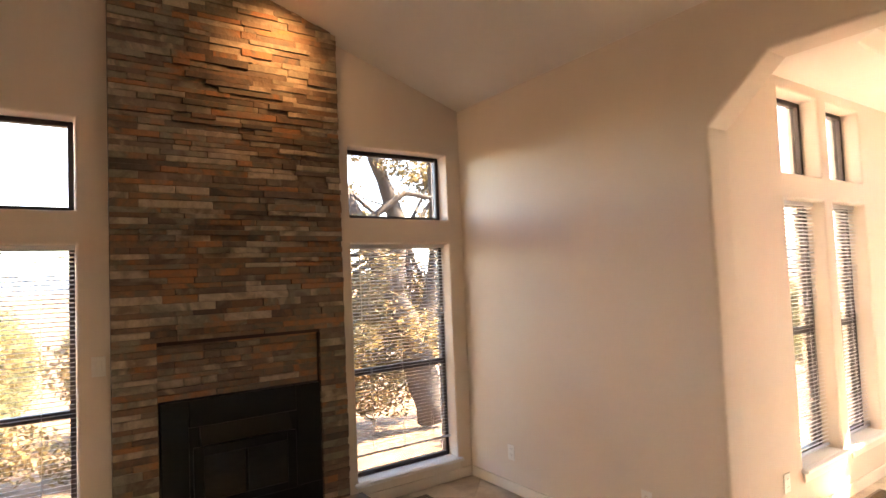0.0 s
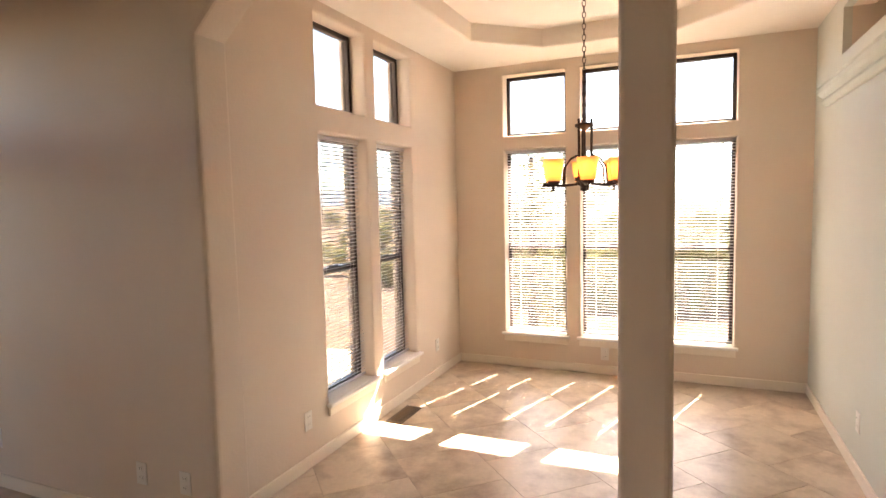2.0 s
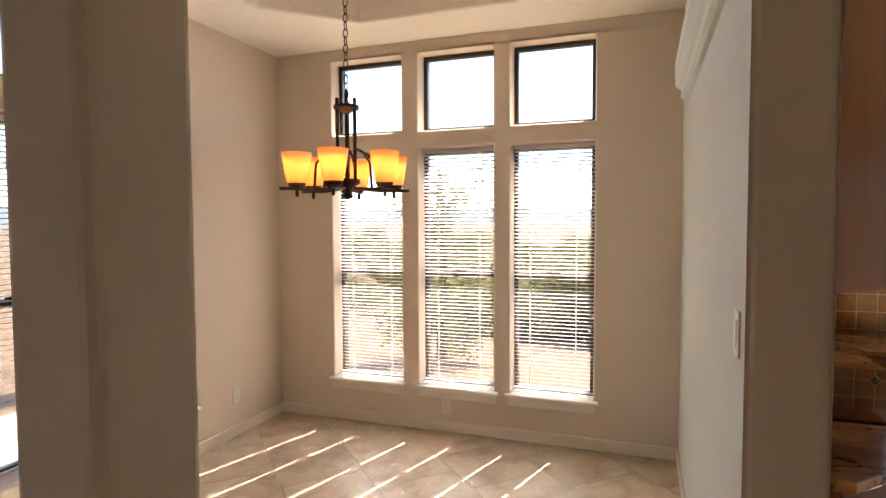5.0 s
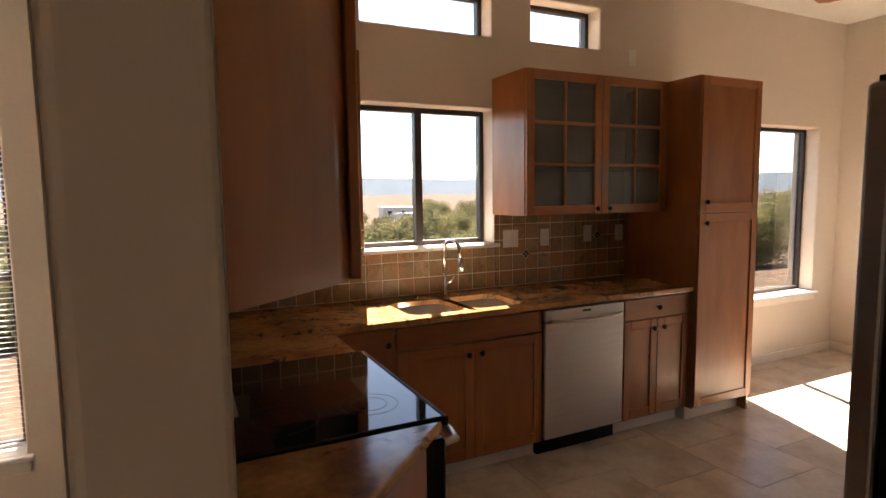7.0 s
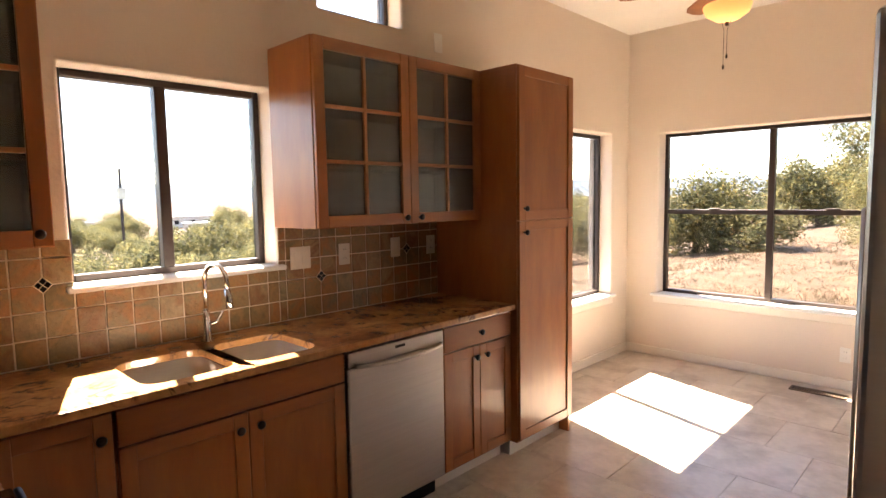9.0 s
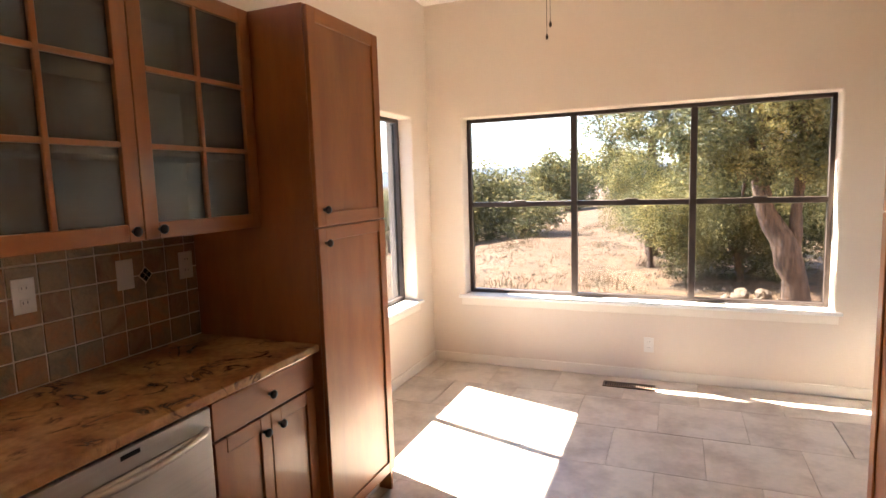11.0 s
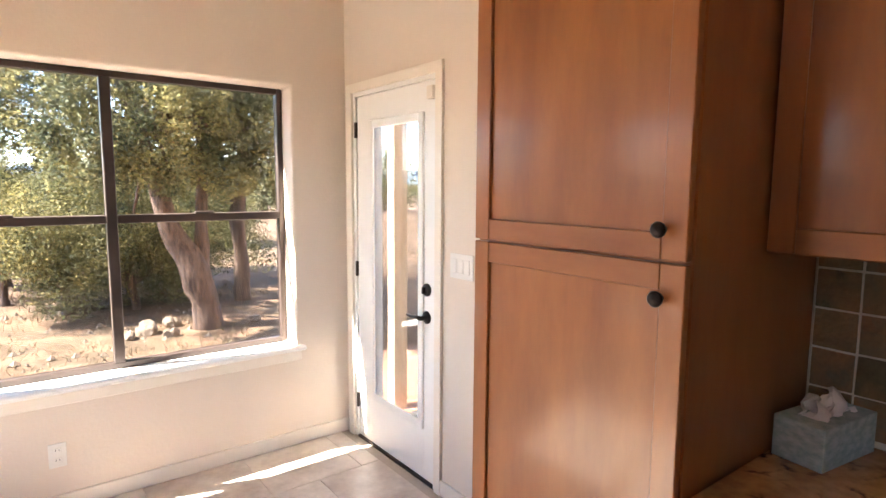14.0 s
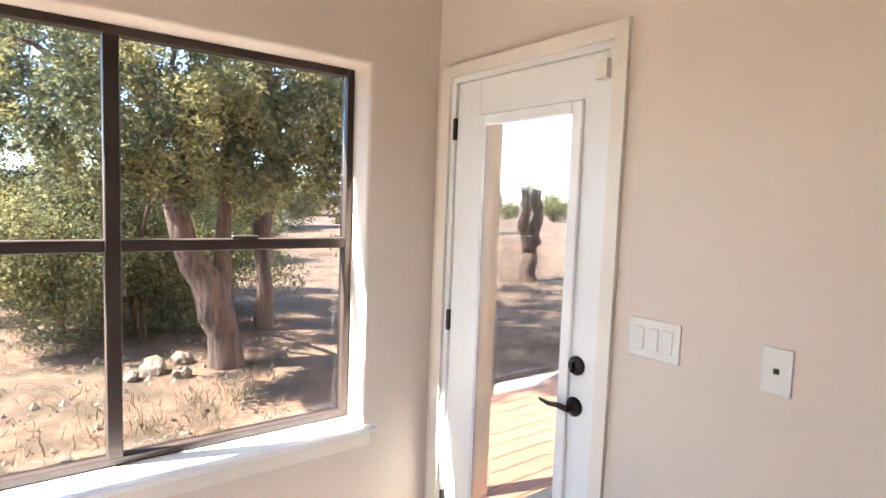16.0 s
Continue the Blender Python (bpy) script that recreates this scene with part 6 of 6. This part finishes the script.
def refrigerator():
    t = thing("refrigerator", 6.2, -0.23, 0.0, "black-sided refrigerator with stainless steel doors", "refrigerator")
    y0, y1 = -0.61, 0.15
    box("body", 5.83, y0, 0.03, 6.60, y1, 1.745, M["black"], t, bev=0.006)
    box("grille", 5.9, y0 + 0.02, 0.0, 6.59, y1 - 0.02, 0.03, M["black"], t)
    ym = -0.29
    for n_, a, b in (("freezer_door", y0 + 0.002, ym - 0.002), ("fridge_door", ym + 0.002, y1 - 0.002)):
        box(n_, 6.61, a, 0.06, 6.672, b, 1.775, M["steel"], t, bev=0.012, segs=3)
    for y in (ym - 0.045, ym + 0.045):
        tube("handle", [(6.672, y, 0.5), (6.72, y, 0.53), (6.72, y, 1.5), (6.672, y, 1.53)], 0.011, M["steel"], t, 8)
    bm = bmesh.new()
    bm_prism(bm, [(6.35, 1.746), (6.40, 1.775), (6.50, 1.79), (6.655, 1.79), (6.655, 1.777), (6.604, 1.777), (6.604, 1.746)], y0 + 0.02, y0 + 0.10, "y")
    part("hinge_cover", bm, M["black"], t)
    bm = bmesh.new()
    bm_prism(bm, [(6.35, 1.746), (6.40, 1.775), (6.50, 1.79), (6.655, 1.79), (6.655, 1.777), (6.604, 1.777), (6.604, 1.746)], y1 - 0.10, y1 - 0.02, "y")
    part("hinge_cover", bm, M["black"], t)
    settle(t)


refrigerator()


def tissue_box():
    x, y = 5.94, -1.49
    t = thing("tissue_box", x, y, 0.921, "blue-green patterned tissue box with a tissue pulled up, on the worktop", "tissue box")
    box("carton", -0.06, -0.115, 0.0005, 0.06, 0.115, 0.10, M["tissuebox"], t, bev=0.002)
    box("slot_rim", -0.02, -0.07, 0.1, 0.02, 0.07, 0.1015, M["white"], t)
    bm = bmesh.new()
    n = 12
    g = [[bm.verts.new((0.028 * (2 * j / n - 1) + 0.012 * math.sin(i * 1.3 + j), -0.075 + 0.15 * i / n + 0.01 * math.sin(j * 2.1), 0.098 + 0.055 * max(0, math.sin(math.pi * j / n)) * (0.55 + 0.45 * math.sin(i * 0.9 + 0.5)) + 0.008 * math.sin(i * 2.3 + j * 1.1))) for j in range(n + 1)] for i in range(n + 1)]
    for i in range(n):
        for j in range(n):
            f = bm.faces.new((g[i][j], g[i + 1][j], g[i + 1][j + 1], g[i][j + 1]))
            f.smooth = True
    part("tissue", bm, M["tissue"], t)
    t.rotation_euler = (0, 0, radians(81.6))
    t.scale = (0.95, 0.98, 1.0)


tissue_box()


# ---- garden door ----
def garden_door():
    d = thing("door_1", XW, -3.62, 0.0, "white painted garden door with a full-length glass pane, closed", "door", kind="structure")
    y0, y1 = -4.002, -3.236
    xf, xb = XW - 0.012, XW - 0.056
    def b(n, *a, m=M["white"], bev=0.0008, par=d, label=""):
        return box(n, *a, m, par, label, bev)
    b("stile", xb, y0, 0.012, xf, -3.858, 2.045)
    b("stile", xb, -3.33, 0.012, xf, y1, 2.045)
    b("rail", xb, -3.858, 0.012, xf - 0.0005, -3.33, 0.285)
    b("rail", xb, -3.858, 1.90, xf - 0.0005, -3.33, 2.045)
    for a in ((-3.862, 0.28, -3.815, 1.905), (-3.373, 0.28, -3.326, 1.905)):
        b("glazing_bead", xf - 0.001, a[0], a[1], xf + 0.012, a[2], a[3], bev=0.005)
    b("glazing_bead", xf - 0.001, -3.815, 0.28, xf + 0.0115, -3.373, 0.325, bev=0.005)
    b("glazing_bead", xf - 0.001, -3.815, 1.86, xf + 0.0115, -3.373, 1.905, bev=0.005)
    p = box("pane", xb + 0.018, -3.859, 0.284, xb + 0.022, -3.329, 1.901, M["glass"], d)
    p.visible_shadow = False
    b("jamb", 5.622, -4.034, 0.0, XW - 0.001, -4.006, 2.074, bev=0)
    b("jamb", 5.622, -3.232, 0.0, XW - 0.001, -3.201, 2.074, bev=0)
    b("jamb", 5.622, -4.006, 2.049, XW - 0.001, -3.232, 2.074, bev=0)
    b("threshold", 5.62, -4.006, -0.005, XW, -3.232, 0.01, m=M["bronze"])
    b("casing", XW + 0.0005, -4.087, 0.001, XW + 0.017, -4.030, 2.1215, m=M["trim"])
    b("casing", XW + 0.0005, -3.205, 0.001, XW + 0.017, -3.155, 2.1215, m=M["trim"])
    b("casing", XW + 0.0005, -4.030, 2.0715, XW + 0.0165, -3.205, 2.1215, m=M["trim"])
    for z in (0.233, 1.046, 1.86):
        b("hinge", xf, -4.016, z - 0.045, XW + 0.004, -3.998, z + 0.045, m=M["knob"], bev=0.003)
    b("catch", XW - 0.01, -3.27, 1.955, XW + 0.02, -3.225, 2.015, m=M["trim"])
    lathe("deadbolt", [(0.033, 0), (0.033, 0.008), (0.026, 0.016), (0.0, 0.017)], (xf, -3.30, 1.022), M["knob"], d, 24, "x")
    b("thumb_turn", xf + 0.016, -3.305, 1.004, xf + 0.034, -3.295, 1.04, m=M["knob"])
    lathe("rosette", [(0.033, 0), (0.033, 0.007), (0.022, 0.016), (0.012, 0.02), (0.011, 0.045), (0.0, 0.046)], (xf, -3.302, 0.88), M["knob"], d, 24, "x")
    tube("lever", [(xf + 0.042, -3.302, 0.88), (xf + 0.048, -3.34, 0.884), (xf + 0.046, -3.38, 0.876), (xf + 0.05, -3.415, 0.884)], [0.011, 0.009, 0.008, 0.006], M["knob"], d, 10)
    settle(d)


garden_door()


# ---- backsplash tiles ----
TILE = {}


def splash(axis, wall, n, u0, u1, z0, z1, skip, origin, diamonds=()):
    """Square slate tiles, proud of their grout; skip: (u0, u1, z) above which a stretch stays bare."""
    t = thing("backsplash", wall if axis == "x" else (u0 + u1) / 2, (u0 + u1) / 2 if axis == "x" else wall, z0, "grouted backsplash of square earth-coloured slate tiles", "backsplash", kind="structure")
    def bx(name, a0, a1, b0, b1, d0, d1, m, bev=0):
        p, q = sorted((wall + n * d0, wall + n * d1))
        o = box(name, p, a0, b0, q, a1, b1, m, t, bev=bev) if axis == "x" else box(name, a0, p, b0, a1, q, b1, m, t, bev=bev)
        o.matrix_parent_inverse = Matrix.Translation(-t.location)
        return o
    P = 0.1025
    zones = [(u0, u1, z0, z1)] if not skip else [(u0, skip[0], z0, z1), (skip[0], skip[1], z0, skip[2]), (skip[1], u1, z0, z1)]
    rnd = random.Random(int(abs(u0) * 1000))
    for a, b, c, d in zones:
        bx("grout", a, b, c, d, 0.0005, 0.0045, M["wgrout"])
    k0 = math.floor((u0 - origin) / P)
    lift = 0.016 if n > 0 else 0.004
    u = origin + k0 * P
    while u < u1:
        z = z0 + lift - (P if n > 0 else 0)
        while z < z1 - 0.012:
            for a, b, c, d in zones:
                p, q, r, s = max(u, a) + 0.003, min(u + P, b) - 0.003, max(z, c + 0.002), min(z + P - 0.006, d - 0.001)
                if q - p > 0.012 and s - r > 0.012:
                    key = (axis, n, round(q - p, 3), round(s - r, 3), rnd.randrange(4))
                    if key not in TILE:
                        bm = bmesh.new()
                        e0, e1 = sorted((0, n * 0.006))
                        if axis == "x":
                            bm_box(bm, e0, 0, 0, e1, q - p, s - r, 0.0015)
                        else:
                            bm_box(bm, 0, e0, 0, q - p, e1, s - r, 0.0015)
                        for v in bm.verts:
                            k = noise.noise(v.co * 35 + Vector((q * 9, s * 9, 0))) * 0.0022
                            v.co.z += k
                            if axis == "x":
                                v.co.y += noise.noise(v.co * 41 + Vector((s * 7, 0, q * 7))) * 0.0022
                            else:
                                v.co.x += noise.noise(v.co * 41 + Vector((s * 7, 0, q * 7))) * 0.0022
                        o = part("tile", bm, M["slate"], t)
                        TILE[key] = o.data
                    else:
                        o = new("tile", TILE[key])
                        o.parent = t
                    dd = wall + n * (0.004 + rnd.uniform(0, 0.0012))
                    o.location = (Vector((dd, p, r)) if axis == "x" else Vector((p, dd, r))) - t.location
            z += P
        u += P
    for du, dz in diamonds:
        w = wall + n * 0.0125
        for i, j in ((0, 0), (1, 0), (0, 1), (1, 1)):
            s = 0.018
            cu, cz = (i - 0.5) * 0.021, (j - 0.5) * 0.021
            c45 = math.sqrt(0.5)
            ru, rz = (cu - cz) * c45, (cu + cz) * c45
            bm = bmesh.new()
            h = s * c45
            q = [(du + ru - h, dz + rz), (du + ru, dz + rz - h), (du + ru + h, dz + rz), (du + ru, dz + rz + h)]
            lo, hi = sorted((w - n * 0.001, w + n * 0.001))
            if axis == "x":
                bm_prism(bm, q, lo, hi, "x")
            else:
                bm_prism(bm, q, lo, hi, "y")
            o = part("mosaic_chip", bm, M["blackglass"], t)
            o.matrix_parent_inverse = Matrix.Translation(-t.location)
        bm = bmesh.new()
        h = 0.034
        lo, hi = sorted((w - n * 0.003, w - n * 0.0012))
        bm_prism(bm, [(du - h, dz), (du, dz - h), (du + h, dz), (du, dz + h)], lo, hi, axis)
        o = part("mosaic_bed", bm, M["wgrout"], t)
        o.matrix_parent_inverse = Matrix.Translation(-t.location)


splash("x", XE, -1, -1.493, 1.496, 0.922, 1.398, (-0.366, 0.516, 1.187), -0.613, ((-0.613, 1.128), (-1.228, 1.230), (0.617, 1.230)))
splash("y", 1.497, -1, 6.935, 9.11, 0.922, 1.39, None, 6.935)
splash("x", XW, 1, -1.578, -0.65, 0.922, 1.40, None, -1.477, ((-1.3745, 1.143),))

plate("x", XE - 0.0105, -1, -0.49, 1.237, w=0.118, kind="switch")
plate("x", XE - 0.0105, -1, -0.765, 1.234)
plate("x", XE - 0.0105, -1, -1.136, 1.245, kind="switch")
plate("x", XE - 0.0105, -1, -1.43, 1.241)
plate("x", XW + 0.0105, 1, -1.163, 1.19)


# ---- floor tiles ----
def clip_poly(poly, x0, x1, y0, y1):
    for ax, lim, sg in ((0, x0, 1), (0, x1, -1), (1, y0, 1), (1, y1, -1)):
        out = []
        for i in range(len(poly)):
            a, b = poly[i], poly[(i + 1) % len(poly)]
            ina, inb = sg * (a[ax] - lim) >= 0, sg * (b[ax] - lim) >= 0
            if ina:
                out.append(a)
            if ina != inb:
                t = (lim - a[ax]) / (b[ax] - a[ax])
                out.append((a[0] + (b[0] - a[0]) * t, a[1] + (b[1] - a[1]) * t))
        poly = out
        if len(poly) < 3:
            return None
    return poly


def floor_tiles(rects, angle, w, h, shift, material, org, limit=300, near=(7.0, 2.5)):
    floor = bpy.data.objects["floor"]
    ca, sa = math.cos(radians(angle)), math.sin(radians(angle))
    cells = []
    R = 12
    for j in range(-int(R / h), int(R / h) + 1):
        for i in range(-int(R / w), int(R / w) + 1):
            a0, b0 = i * w + (j % 2) * shift, j * h
            g = 0.002
            q = [(a0 + g, b0 + g), (a0 + w - g, b0 + g), (a0 + w - g, b0 + h - g), (a0 + g, b0 + h - g)]
            q = [(org[0] + a * ca - b * sa, org[1] + a * sa + b * ca) for a, b in q]
            for r in rects:
                p = clip_poly(q, *r)
                if p:
                    ar = abs(sum(p[k][0] * p[(k + 1) % len(p)][1] - p[(k + 1) % len(p)][0] * p[k][1] for k in range(len(p)))) / 2
                    if ar > 0.002:
                        cells.append(p)
    cells.sort(key=lambda p: (sum(v[0] for v in p) / len(p) - near[0]) ** 2 + (sum(v[1] for v in p) / len(p) - near[1]) ** 2)
    far = bmesh.new()
    rnd = random.Random(1)
    for k, p in enumerate(cells):
        bm = bmesh.new() if k < limit else far
        cx, cy = sum(v[0] for v in p) / len(p), sum(v[1] for v in p) / len(p)
        ox, oy = (cx, cy) if k < limit else (0, 0)
        up = -0.0003 + rnd.uniform(-0.0004, 0.0003)
        top = [bm.verts.new((ox * 0 + v[0] - ox, v[1] - oy, up)) for v in p]
        low = [bm.verts.new((v[0] - ox + (v[0] - cx) * 0.004, v[1] - oy + (v[1] - cy) * 0.004, -0.006)) for v in p]
        bm.faces.new(top)
        for i in range(len(p)):
            j = (i + 1) % len(p)
            bm.faces.new((top[i], low[i], low[j], top[j]))
        bm.normal_update()
        if k < limit:
            if top[0].link_faces[0].normal.z < 0:
                bmesh.ops.reverse_faces(bm, faces=bm.faces)
            o = part("tile", bm, material, floor)
            o.location = (ox, oy, 0)
    if len(cells) > limit:
        o = part("tile_field", far, material, floor)
        tagged(o, kind="stuff")
    else:
        far.free()


floor_tiles([(XL1 - 0.1, XE, 1.60, YN), (-1.2, XL1 - 0.1, -1.2, YL)], 45, 0.505, 0.505, 0.2525, M["tile_d"], (7.782, 2.287), 260, (7.0, 3.2))
floor_tiles([(XL1 - 0.1, XE, YS, 1.60)], 0, 0.505, 0.505, 0.2525, M["tile_k"], (7.485, -3.157), 300, (7.3, -1.5))
